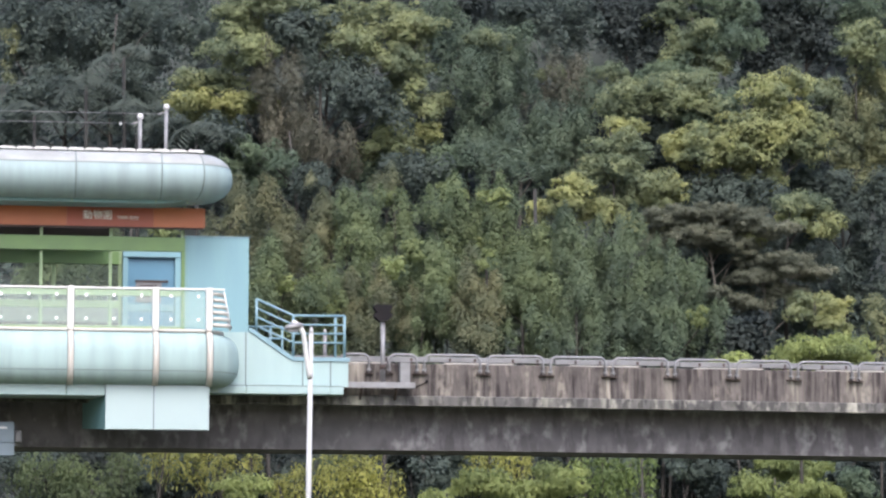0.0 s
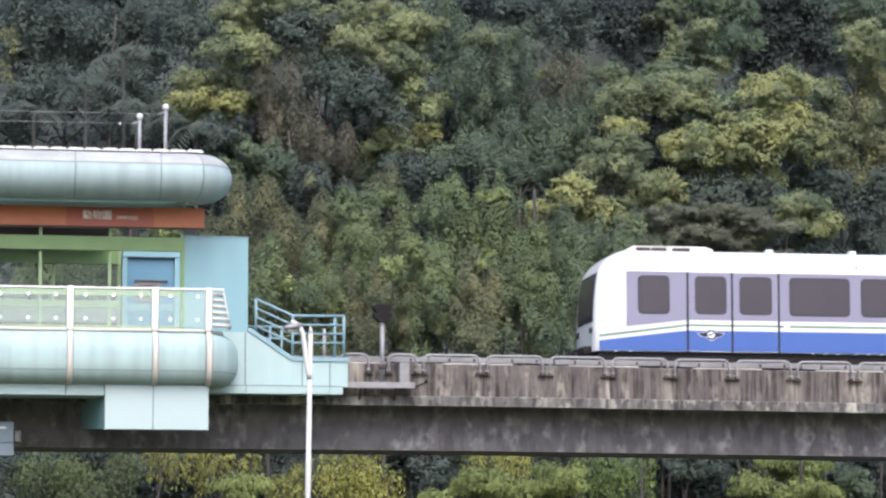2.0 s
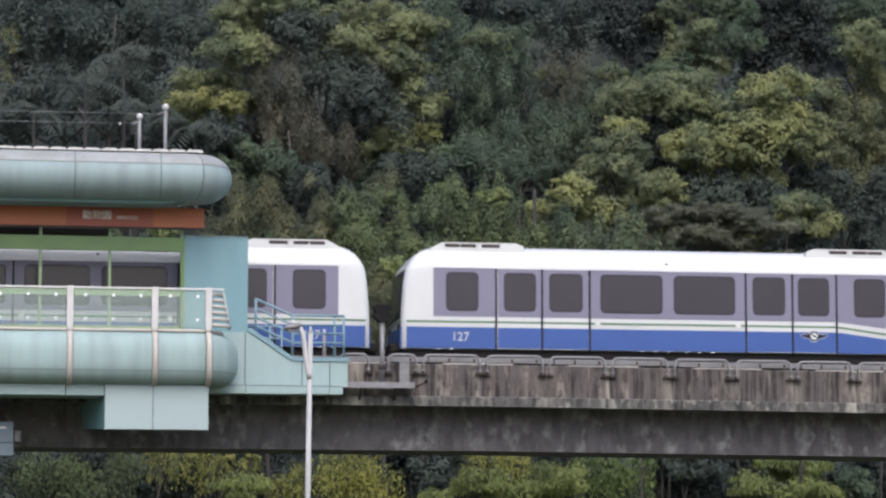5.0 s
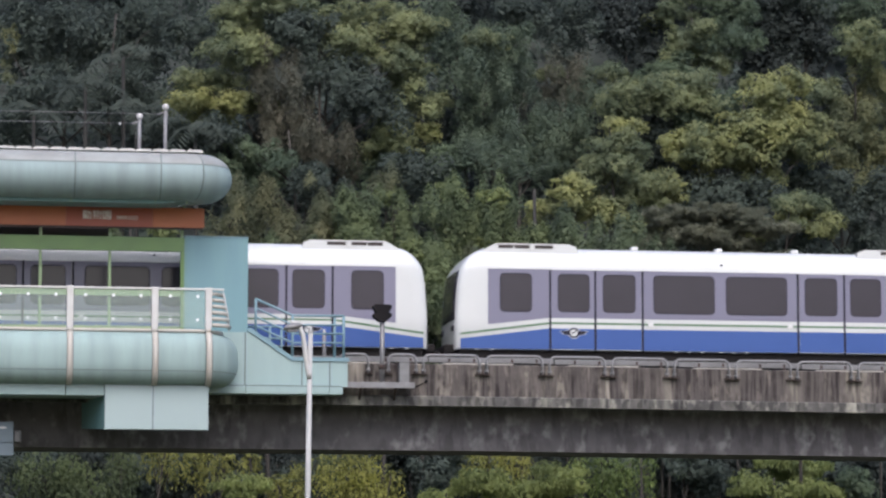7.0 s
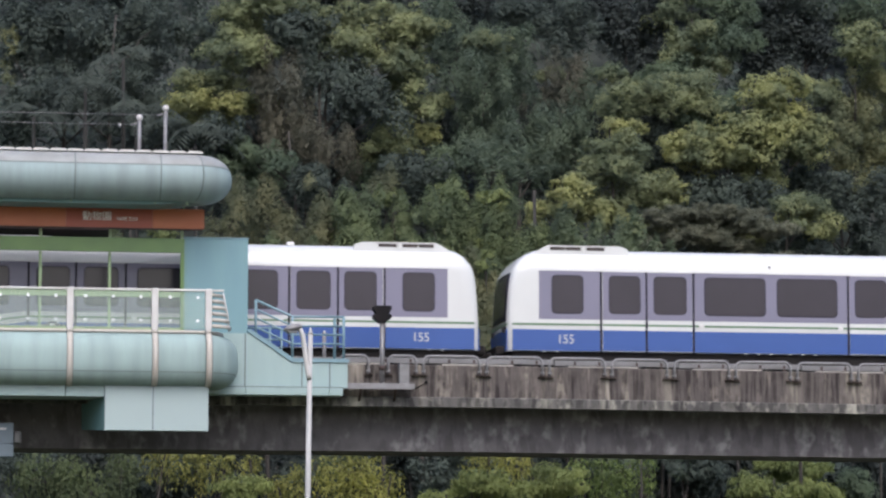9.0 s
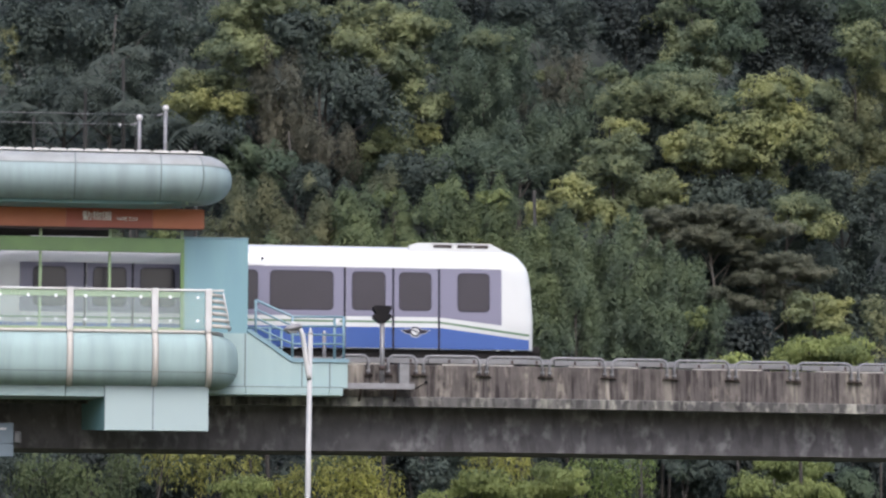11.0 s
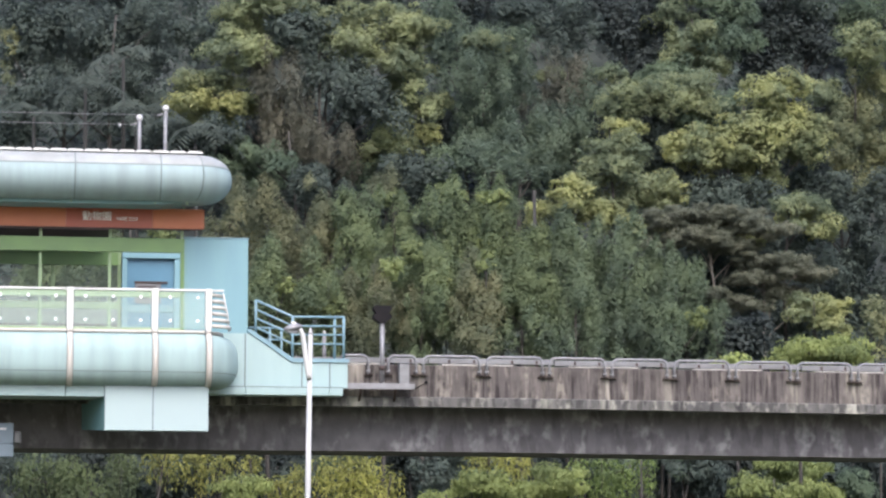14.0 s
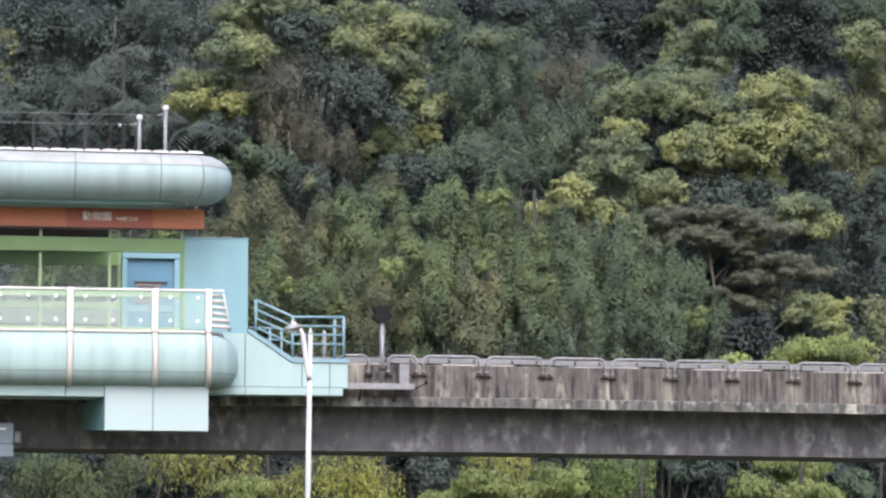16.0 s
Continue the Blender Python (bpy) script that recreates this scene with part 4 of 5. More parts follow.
    for x in (2.0, 3.4, LEN - 3.4, LEN - 2.0):
        for y in (-0.83, 0.83):
            wheel = part("wheel", pipe([(x, y - 0.12, 0.42), (x, y - 0.09, 0.42), (x, y + 0.09, 0.42), (x, y + 0.12, 0.42)], 0.42, 22), T_UNDER, car)
            part("rim", pipe([(x, y - 0.13, 0.42), (x, y + 0.13, 0.42)], 0.22, 16), GALV, wheel)
    return car


lead = train_car("127")
third = train_car("155")
second = copy_thing(lead, pose(60, TRACK_Y, RAIL_Z, 0, 0, 180))
fourth = copy_thing(third, pose(60, TRACK_Y, RAIL_Z, 0, 0, 180))

# ---- woods ----
LABELS = {
    "thicket": ("dense olive-green bushy tree in the trackside thicket", "tree"),
    "brownthicket": ("brownish olive bushy tree in the trackside thicket", "tree"),
    "bluethicket": ("dull grey-green bushy tree in the trackside thicket", "tree"),
    "umbrella": ("flat-topped grey-brown acacia crown in thin layers", "tree"),
    "gold": ("tree with yellow-green leaf rosettes on the hillside", "tree"),
    "oldgold": ("olive-gold leaved tree on the hillside", "tree"),
    "olive": ("brownish olive tree on the hillside", "tree"),
    "green": ("grey-green broadleaf tree on the hillside", "tree"),
    "vine": ("grey-green tree draped in hanging vines on the hillside", "tree"),
    "brownvine": ("tree draped in brown withered vines on the hillside", "tree"),
    "shade": ("dark green tree, leaf colour darkened for woodland shade", "tree"),
    "deepshade": ("dark green tree, leaf colour darkened further for deep woodland shade", "tree"),
    "sprig": ("yellow-green sprig coloured as a lit patch of the thicket", "shrub"),
    "bush": ("fresh yellow-green rounded bush below the viaduct", "bush"),
    "willow": ("dull green drooping willow beyond the viaduct", "willow"),
    "goldwillow": ("yellowing drooping willow beyond the viaduct", "willow"),
    "greenwillow": ("bright green drooping willow beyond the viaduct", "willow"),
}
# bough radius, bough height ratio, leaf length, leaf width, leaves per square metre of crown, tufts to a bough, upright lean, droop
HABIT = {
    "thicket": (0.34, 1.7, 0.105, 0.05, 560, 15, 0.5, 0.0),
    "brownthicket": (0.34, 1.7, 0.105, 0.048, 560, 15, 0.6, 0.0),
    "bluethicket": (0.33, 2.0, 0.105, 0.05, 560, 15, 0.7, 0.0),
    "umbrella": (0.26, 0.50, 0.095, 0.045, 720, 9, 0.0, 0.0),
    "gold": (0.40, 0.70, 0.125, 0.075, 430, 10, 0.0, 0.0),
    "oldgold": (0.44, 0.68, 0.125, 0.07, 430, 10, 0.0, 0.0),
    "olive": (0.38, 1.3, 0.125, 0.06, 400, 12, 0.3, 0.0),
    "green": (0.44, 0.8, 0.135, 0.065, 360, 12, 0.0, 0.0),
    "vine": (0.40, 1.6, 0.125, 0.055, 380, 14, -0.8, 0.0),
    "brownvine": (0.36, 2.4, 0.14, 0.04, 380, 14, -1.6, 0.0),
    "shade": (0.50, 1.0, 0.165, 0.08, 210, 12, 0.0, 0.0),
    "deepshade": (0.55, 1.1, 0.20, 0.10, 150, 12, 0.0, 0.0),
    "sprig": (0.22, 0.8, 0.12, 0.06, 400, 7, 0.4, 0.0),
    "bush": (0.36, 0.62, 0.15, 0.06, 420, 12, 0.2, 0.2),
    "willow": (0.36, 0.7, 0.15, 0.055, 210, 9, 0.0, 0.9),
    "goldwillow": (0.36, 0.7, 0.15, 0.055, 210, 9, 0.0, 0.9),
    "greenwillow": (0.36, 0.7, 0.15, 0.055, 230, 9, 0.0, 1.3),
}


def unit(a):
    return a / np.maximum(np.linalg.norm(a, axis=1, keepdims=True), 1e-6)


def leaf_mesh(name, centre, normal, long_axis, length, width, material):
    """Many small folded leaves as one mesh."""
    a = unit(long_axis - normal * np.sum(long_axis * normal, axis=1, keepdims=True))
    b = np.cross(normal, a)
    n = len(centre)
    co = np.empty((n, 4, 3))
    co[:, 0] = centre - a * length[:, None] * 0.5
    co[:, 1] = centre + b * width[:, None] * 0.5 + normal * width[:, None] * 0.12
    co[:, 2] = centre + a * length[:, None] * 0.5 - normal * length[:, None] * 0.12
    co[:, 3] = centre - b * width[:, None] * 0.5 + normal * width[:, None] * 0.12
    me = bpy.data.meshes.new(name)
    me.vertices.add(4 * n)
    me.vertices.foreach_set("co", co.ravel())
    me.loops.add(4 * n)
    me.loops.foreach_set("vertex_index", np.arange(4 * n, dtype=np.int32))
    me.polygons.add(n)
    me.polygons.foreach_set("loop_start", np.arange(0, 4 * n, 4, dtype=np.int32))
    me.update(calc_edges=True)
    me.materials.append(material)
    return me


def crown_mesh(kind, rx, rz, rng):
    """Boughs spread over an uneven crown, each a billow of leaf tufts."""
    bough, flat, L, W, dense, tufts, lean, droop = HABIT[kind]
    plume = "thicket" in kind
    ry = min(rx, 1.9) * 0.9
    area = 4 * math.pi * ((rx * ry) ** 1.6 / 3 + (rx * rz) ** 1.6 / 3 + (ry * rz) ** 1.6 / 3) ** (1 / 1.6)
    bough = min(bough, 0.6 * rx, 0.9 * rz / min(flat, 1) if flat < 1 else 0.7 * rz)
    n = max(7, int(0.75 * area / (math.pi * bough * bough * max(flat, 0.6))))
    d = unit(rng.normal(size=(n, 3)) + np.array([0, -0.35, 0.15]))
    c = d * rng.uniform(0.40, 1.12, n)[:, None] * np.array([rx, ry, rz])
    if plume:
        c[:, :2] *= (1.05 - 0.3 * np.clip(c[:, 2] / rz, 0, 1))[:, None]     # crowns that narrow upwards
    size = bough * rng.uniform(0.45, 1.5, n)
    tuft = unit(rng.normal(size=(n, tufts, 3)) + np.array([0, -0.2, 0.45]))
    m = int(area * dense)
    idx = rng.choice(n, m, p=size ** 2 / np.sum(size ** 2))
    e = unit(tuft[idx, rng.integers(0, tufts, m)] + rng.normal(0, 0.17, (m, 3)))
    off = e * (size[idx] * rng.uniform(0.5, 1.12, m))[:, None] * np.array([1, 1, flat])
    if plume:
        off[:, :2] *= (1.05 - 0.55 * np.clip(e[:, 2], 0, 1))[:, None]
    pos = c[idx] + off
    nor = unit(e * 0.8 + np.array([0, -0.1, 0.4]) + rng.normal(0, 0.28, (m, 3)))
    axis = rng.normal(size=(m, 3)) + np.array([0, 0, 2.2 * lean])
    if droop:
        hang = rng.random(m) < 0.75
        fall = rng.random(m) ** 1.3 * droop
        strand = np.floor(rng.random(m) * 13) / 13 * 6.283 + c[idx][:, 0] * 9
        rim = np.stack([np.cos(strand), np.sin(strand), 0 * strand], 1)
        tip = c[idx] + rim * (size[idx] * 0.9)[:, None] + np.stack([0.04 * rng.normal(size=m), 0.04 * rng.normal(size=m), -fall], 1)
        pos = np.where(hang[:, None], tip, pos)
        axis = np.where(hang[:, None], np.array([0, 0, -1.0]) + rng.normal(0, 0.25, (m, 3)), axis)
        nor = np.where(hang[:, None], unit(rim + rng.normal(0, 0.5, (m, 3)) + np.array([0, 0, 0.3])), nor)
    return leaf_mesh("crown", pos, nor, axis, L * rng.uniform(0.6, 1.3, m), W * rng.uniform(0.7, 1.3, m), LEAVES[kind]), c


def tree(y, *masses):
    """One tree at depth y; each mass of its crown is (kind, x, z, half width, half height)."""
    kind, x = masses[0][0], sum(q[1] for q in masses) / len(masses)
    rng = np.random.default_rng(int(abs(x) * 977 + y * 131 + masses[0][2] * 37))
    ground = hill(x, y)
    label, cat = LABELS[kind]
    t = thing(cat, label, cat, (x, y, ground - 0.1), "trees of the wood" if cat == "tree" else cat + "s beyond the viaduct")
    top = max(1.0, max(q[2] + 0.4 * q[4] for q in masses) - ground + 0.1)
    bend = rng.uniform(-0.35, 0.35, 4)
    trunk = [(0, 0, 0), (bend[0] * 0.5, bend[1] * 0.4, top * 0.35), (bend[0], bend[1], top * 0.65), (bend[2] * 0.7, bend[3], top)]
    r = {"sprig": 0.025, "umbrella": 0.07}.get(kind, min(0.11, 0.05 + 0.02 * sum(q[3] for q in masses)))
    part("trunk", pipe(trunk, r, 8, taper=0.03), PALE_BARK if kind == "umbrella" else BARK, t)
    for k, (own, mx, mz, rx, rz) in enumerate(masses):
        at = Vector((mx - x, 0 if k == 0 else rng.uniform(-0.7, 0.5), max(mz - ground + 0.1, rz * 0.7)))
        me, c = crown_mesh(own, rx, rz, rng)
        me.transform(Matrix.Translation(at))
        new("crown", me).parent = t
        for j in rng.choice(len(c), 5 if len(masses) == 1 else 1, replace=False):
            tip = Vector(c[j]) * 0.8 + at
            z0 = max(top * 0.25, min(top * 0.85, tip.z - rng.uniform(0.3, 0.9) * abs(tip.x) - rng.uniform(0.5, 1.6)))
            start = Vector((bend[0] * z0 / top, bend[1] * z0 / top, z0))
            kink = start.lerp(tip, 0.4) + Vector((rng.uniform(-0.3, 0.3), 0.3, rng.uniform(-0.1, 0.3)))
            mid = start.lerp(tip, 0.7) + Vector((rng.uniform(-0.3, 0.3), rng.uniform(-0.2, 0.3), rng.uniform(0.0, 0.35)))
            part("limb", pipe([start, kink, mid, tip], min(0.045, r * 0.4), 5, taper=0.012), PALE_BARK if own == "umbrella" else BARK, t)


def palm(kind, x, y, z):
    """Arching fronds of narrow leaflets round a stem."""
    rng = np.random.default_rng(int(x * 71 + y * 13))
    ground = hill(x, y)
    cat = "tree fern" if kind == "fern" else "palm"
    t = thing(cat.replace(" ", "_"), "dusky palm with arching fronds on the hillside" if kind == "palm" else "tree fern with a fan of ribbed fronds", cat, (x, y, ground - 0.1), "palms of the wood")
    h = z - ground + 0.1
    part("trunk", pipe([(0, 0, 0), (0.05, 0, h * 0.5), (0, 0.03, h)], 0.09, 8, taper=0.06), PALM_BARK, t)
    P, N, A, Ln, Wd = [], [], [], [], []
    count = 8 if kind == "palm" else 6
    for i in range(count):
        a = 2.4 * i + rng.uniform(-0.3, 0.3) if kind == "palm" else math.pi * (0.12 + 0.76 * i / (count - 1)) + (math.pi if i % 3 == 2 else 0) * 0.25
        rise, reach = (rng.uniform(0.25, 1.15), rng.uniform(1.5, 2.3)) if kind == "palm" else (rng.uniform(1.0, 1.5), 1.3)
        out = np.array([math.cos(a), math.sin(a) * (1 if kind == "palm" else 0.35), 0])
        across = np.array([-out[1], out[0], 0]) if kind == "palm" else np.array([0.9, 0, 0.1])
        for s in np.linspace(0.15, 1, 14):
            p = out * reach * s + np.array([0, 0, rise * 1.6 * s - (1.9 if kind == "palm" else 0.9) * s * s + h])
            grow = out + np.array([0, 0, rise * 0.8 - 1.6 * s])
            for sgn in (-1, 1):
                ax = across * sgn + grow * 0.45 + np.array([0, 0, -0.35 if kind == "palm" else 0.0])
                ax = ax / np.linalg.norm(ax)
                l = (0.6 * math.sin(math.pi * min(1, 0.15 + 0.85 * s)) ** 0.6 + 0.1) * (1 if kind == "palm" else 0.75)
                P.append(p + ax * l * 0.5)
                A.append(ax)
                N.append(out * 0.9 + np.array([0, -0.3, 0.6]) + rng.normal(0, 0.3, 3))
                Ln.append(l)
                Wd.append(0.06)
    new("fronds", leaf_mesh("fronds", np.array(P), unit(np.array(N)), np.array(A), np.array(Ln), np.array(Wd), LEAVES[kind])).parent = t


def undergrowth():
    rng = np.random.default_rng(11)
    n = 110000
    x, y = rng.uniform(-6, 48, n), 96 + 62 * rng.random(n) ** 1.2
    z = np.array([hill(a, b) for a, b in zip(x[::50], y[::50])]).repeat(50)[:n]
    x, y = x[::50].repeat(50)[:n] + rng.normal(0, 0.5, n), y[::50].repeat(50)[:n] + rng.normal(0, 0.4, n)
    pos = np.stack([x, y, z + np.abs(rng.normal(0.3, 0.55, n))], 1)
    nor = unit(rng.normal(0, 0.5, (n, 3)) + np.array([0, -0.4, 0.7]))
    # takes the shade leaf colour, so the darkness under the trees is painted
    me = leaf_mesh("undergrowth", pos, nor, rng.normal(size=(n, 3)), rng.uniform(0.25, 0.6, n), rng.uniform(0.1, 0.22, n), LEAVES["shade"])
    tagged(new("undergrowth", me), "leafy undergrowth in shade-darkened green covering the hillside", "undergrowth", kind="stuff")


undergrowth()
tree(101.8, ("brownthicket", 9.3, 12.8, 1.01, 3.06))
tree(101.2, ("brownthicket", 10.4, 12.8, 1.05, 3.10))
tree(101.6, ("brownthicket", 11.8, 12.7, 1.06, 2.99), ("sprig", 12.6, 14.1, 0.37, 0.48))
tree(101.2, ("thicket", 13.0, 12.7, 1.01, 2.95))
tree(101.8, ("thicket", 14.4, 12.9, 1.16, 3.10), ("sprig", 14.6, 15.5, 0.48, 0.22))
tree(101.2, ("thicket", 15.5, 12.7, 1.06, 2.96))
tree(101.8, ("thicket", 16.8, 12.9, 1.12, 3.12), ("sprig", 17.6, 13.8, 0.41, 0.45))
tree(101.2, ("thicket", 18.0, 12.9, 1.16, 3.09), ("sprig", 17.8, 15.4, 0.56, 0.22))
tree(101.8, ("thicket", 19.3, 12.4, 0.89, 2.53))
tree(101.2, ("bluethicket", 20.1, 12.4, 0.88, 2.55))
tree(101.8, ("bluethicket", 21.3, 12.5, 0.89, 2.60))
tree(101.2, ("bluethicket", 22.2, 12.3, 0.93, 2.50))
tree(101.6, ("bluethicket", 23.2, 12.0, 0.80, 2.18))
tree(101, ("bluethicket", 23.8, 11.9, 0.65, 2.03))
tree(101.4, ("bluethicket", 24.5, 11.7, 0.61, 1.88))
tree(101, ("bluethicket", 25.1, 11.0, 0.51, 1.13))
tree(99.6, ("thicket", 10.1, 11.3, 1.25, 1.87), ("sprig", 10.6, 12.2, 0.36, 0.25))
tree(99.9, ("thicket", 11.9, 11.5, 1.22, 1.99), ("sprig", 11.7, 12.4, 0.29, 0.22), ("sprig", 12.1, 11.5, 0.43, 0.22))
tree(99.5, ("brownthicket", 13.5, 11.2, 1.21, 1.72), ("sprig", 14.0, 12.9, 0.47, 0.36))
tree(99.9, ("thicket", 15.2, 11.5, 1.27, 1.96), ("sprig", 14.8, 13.4, 0.47, 0.40), ("sprig", 15.7, 12.4, 0.40, 0.29))
tree(99.5, ("brownthicket", 16.8, 11.4, 1.18, 1.86), ("sprig", 17.2, 13.1, 0.29, 0.29))
tree(99.9, ("thicket", 18.4, 11.4, 1.10, 1.83))
tree(99.6, ("bluethicket", 20.1, 11.1, 1.10, 1.55))
tree(99.9, ("bluethicket", 21.8, 11.0, 1.01, 1.42), ("sprig", 24.2, 11.5, 0.26, 0.55))
tree(99.6, ("bluethicket", 23.1, 10.8, 0.88, 1.19))
tree(104, ("thicket", 3.5, 12.8, 1.77, 0.71))
tree(103, ("thicket", 5.2, 13.0, 1.11, 0.74), ("sprig", 7.1, 14.3, 0.52, 0.30))
tree(106, ("umbrella", 25.9, 15.6, 2.06, 0.31), ("umbrella", 24.5, 15.2, 0.90, 0.27), ("umbrella", 27.1, 15.3, 1.38, 0.30), ("umbrella", 25.6, 14.8, 1.37, 0.27), ("umbrella", 28.0, 15.1, 1.18, 0.28), ("umbrella", 24.4, 14.6, 0.78, 0.27), ("umbrella", 26.9, 14.5, 0.98, 0.28))
tree(105.5, ("umbrella", 28.3, 14.0, 1.41, 0.27), ("umbrella", 29.0, 13.6, 1.18, 0.24), ("umbrella", 26.9, 12.5, 1.29, 0.27), ("umbrella", 30.0, 13.7, 0.67, 0.24), ("umbrella", 28.6, 13.0, 0.90, 0.27), ("umbrella", 27.5, 13.4, 0.98, 0.23), ("umbrella", 26.1, 12.8, 0.78, 0.23))
# dark crowns whose leaf colour stands for shade behind and below the acacias
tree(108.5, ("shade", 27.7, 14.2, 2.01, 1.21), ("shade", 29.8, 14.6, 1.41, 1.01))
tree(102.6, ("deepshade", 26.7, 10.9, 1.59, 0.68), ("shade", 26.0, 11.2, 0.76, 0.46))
tree(110, ("gold", 27.5, 18.6, 1.72, 0.90), ("gold", 29.0, 18.8, 1.35, 1.11), ("gold", 30.3, 19.3, 1.19, 1.15), ("gold", 29.4, 20.6, 1.19, 0.74), ("gold", 30.9, 18.7, 0.86, 0.78), ("gold", 26.3, 18.8, 0.74, 0.65), ("gold", 28.7, 17.6, 0.94, 0.61), ("shade", 27.9, 16.8, 2.25, 0.69))
tree(111.5, ("oldgold", 24.9, 20.5, 1.41, 0.79), ("oldgold", 26.5, 20.6, 1.45, 0.79), ("green", 28.0, 20.3, 1.08, 0.79), ("oldgold", 23.9, 20.2, 0.87, 0.62), ("shade", 25.7, 18.8, 1.24, 0.91), ("green", 27.0, 19.8, 1.24, 0.75))
tree(109.5, ("oldgold", 23.8, 18.1, 1.13, 0.85), ("gold", 23.9, 19.2, 0.69, 0.37), ("oldgold", 23.0, 17.1, 1.05, 0.89), ("gold", 21.9, 16.6, 0.93, 0.73), ("gold", 21.1, 16.1, 0.60, 0.60), ("oldgold", 24.3, 16.7, 1.34, 0.89), ("gold", 25.5, 16.8, 0.73, 0.81), ("gold", 24.4, 15.6, 0.89, 0.36), ("gold", 23.0, 16.1, 0.89, 0.44))
tree(107.5, ("gold", 30.2, 15.8, 1.12, 0.60), ("gold", 28.2, 15.2, 0.68, 0.36), ("oldgold", 29.5, 16.2, 0.72, 0.40))
tree(104.5, ("gold", 30.0, 12.1, 0.89, 0.78), ("oldgold", 29.0, 12.3, 0.58, 0.50))
tree(112, ("shade", 31.6, 17.5, 1.38, 0.92), ("shade", 33.3, 16.6, 1.47, 1.47), ("shade", 33.5, 14.1, 1.46, 1.88))
tree(108, ("shade", 29.8, 11.6, 1.80, 1.00), ("shade", 27.3, 11.5, 1.20, 0.80), ("shade", 26.7, 13.5, 1.40, 1.20))
tree(113.5, ("olive", 33.4, 20.5, 1.02, 1.70), ("olive", 34.4, 21.2, 0.98, 1.92), ("oldgold", 33.9, 23.0, 0.98, 0.85), ("olive", 34.5, 18.6, 0.77, 1.28), ("olive", 32.9, 18.8, 0.72, 0.81), ("oldgold", 32.5, 21.0, 0.72, 0.98))
tree(94.5, ("olive", 28.7, 10.5, 0.46, 0.88))
tree(118, ("oldgold", 28.5, 24.1, 1.06, 1.01), ("oldgold", 29.0, 23.1, 0.97, 0.44), ("green", 29.9, 24.5, 1.32, 1.24), ("green", 27.7, 22.5, 1.45, 0.75))
tree(121, ("deepshade", 32.1, 24.3, 1.49, 1.72), ("deepshade", 34.0, 24.4, 1.50, 1.59), ("deepshade", 31.5, 26.1, 1.59, 1.13), ("green", 35.7, 25.9, 1.37, 0.91), ("shade", 33.8, 26.2, 1.59, 0.91), ("shade", 37.1, 25.6, 0.91, 1.14))
tree(119, ("oldgold", 28.2, 25.4, 0.98, 0.89), ("green", 29.8, 25.8, 1.11, 0.67))
tree(114, ("vine", 20.1, 22.7, 1.52, 0.93), ("vine", 19.1, 21.1, 1.39, 1.13), ("vine", 20.6, 21.0, 1.09, 1.14), ("vine", 19.4, 19.7, 1.38, 0.96), ("oldgold", 19.5, 23.0, 0.84, 0.29))
tree(112.5, ("vine", 20.9, 19.2, 1.33, 0.83), ("vine", 21.6, 18.4, 1.53, 0.83), ("vine", 19.6, 18.6, 1.16, 0.74), ("vine", 22.4, 19.5, 0.96, 0.83), ("green", 18.2, 18.0, 1.03, 0.83))
tree(116, ("brownvine", 23.1, 22.0, 1.20, 0.52), ("oldgold", 24.8, 22.2, 0.69, 0.30), ("brownvine", 22.2, 21.1, 0.94, 0.47), ("vine", 23.7, 21.0, 0.94, 0.86), ("oldgold", 22.7, 22.3, 0.64, 0.21))
tree(117, ("vine", 18.9, 23.9, 0.95, 1.51), ("shade", 21.8, 24.4, 1.30, 1.00), ("shade", 23.5, 23.9, 1.13, 1.30), ("oldgold", 18.2, 22.5, 0.56, 0.15))
tree(113, ("oldgold", 11.3, 23.7, 1.90, 0.70), ("oldgold", 14.0, 23.4, 1.74, 0.83), ("oldgold", 16.1, 23.4, 1.45, 0.96), ("oldgold", 17.0, 22.9, 0.62, 0.91), ("oldgold", 10.3, 22.0, 1.36, 0.58), ("oldgold", 9.3, 21.0, 1.36, 0.33), ("gold", 9.6, 20.2, 1.72, 0.41), ("gold", 11.4, 20.3, 0.70, 0.37), ("oldgold", 10.4, 23.0, 1.03, 0.37), ("oldgold", 14.4, 22.5, 1.04, 0.50), ("oldgold", 16.1, 21.7, 1.20, 0.71), ("oldgold", 16.4, 20.3, 1.28, 0.91), ("gold", 17.0, 19.3, 0.70, 0.91), ("oldgold", 15.9, 19.0, 1.08, 0.74), ("green", 15.1, 18.2, 0.87, 0.66), ("oldgold", 17.5, 20.4, 0.66, 0.37))
tree(112.3, ("brownvine", 11.9, 21.3, 1.23, 1.23), ("brownvine", 12.4, 18.9, 1.15, 1.51), ("shade", 14.0, 20.6, 1.23, 1.23), ("brownvine", 13.8, 18.2, 1.02, 0.90), ("shade", 12.7, 22.8, 1.64, 1.03), ("shade", 15.2, 20.0, 1.03, 1.23))
tree(110.5, ("green", 10.1, 18.0, 0.96, 0.72), ("green", 11.2, 17.8, 0.92, 0.84), ("shade", 9.4, 18.7, 0.88, 0.60), ("shade", 12.9, 17.1, 1.21, 0.60), ("shade", 16.2, 17.3, 1.21, 0.61))
tree(103, ("sprig", 16.6, 15.9, 0.45, 0.26))
tree(103, ("brownthicket", 14.5, 15.9, 0.68, 0.41))
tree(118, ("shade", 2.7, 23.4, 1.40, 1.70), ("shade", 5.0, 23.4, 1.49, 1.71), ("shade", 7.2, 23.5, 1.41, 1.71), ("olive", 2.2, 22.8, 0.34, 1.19))
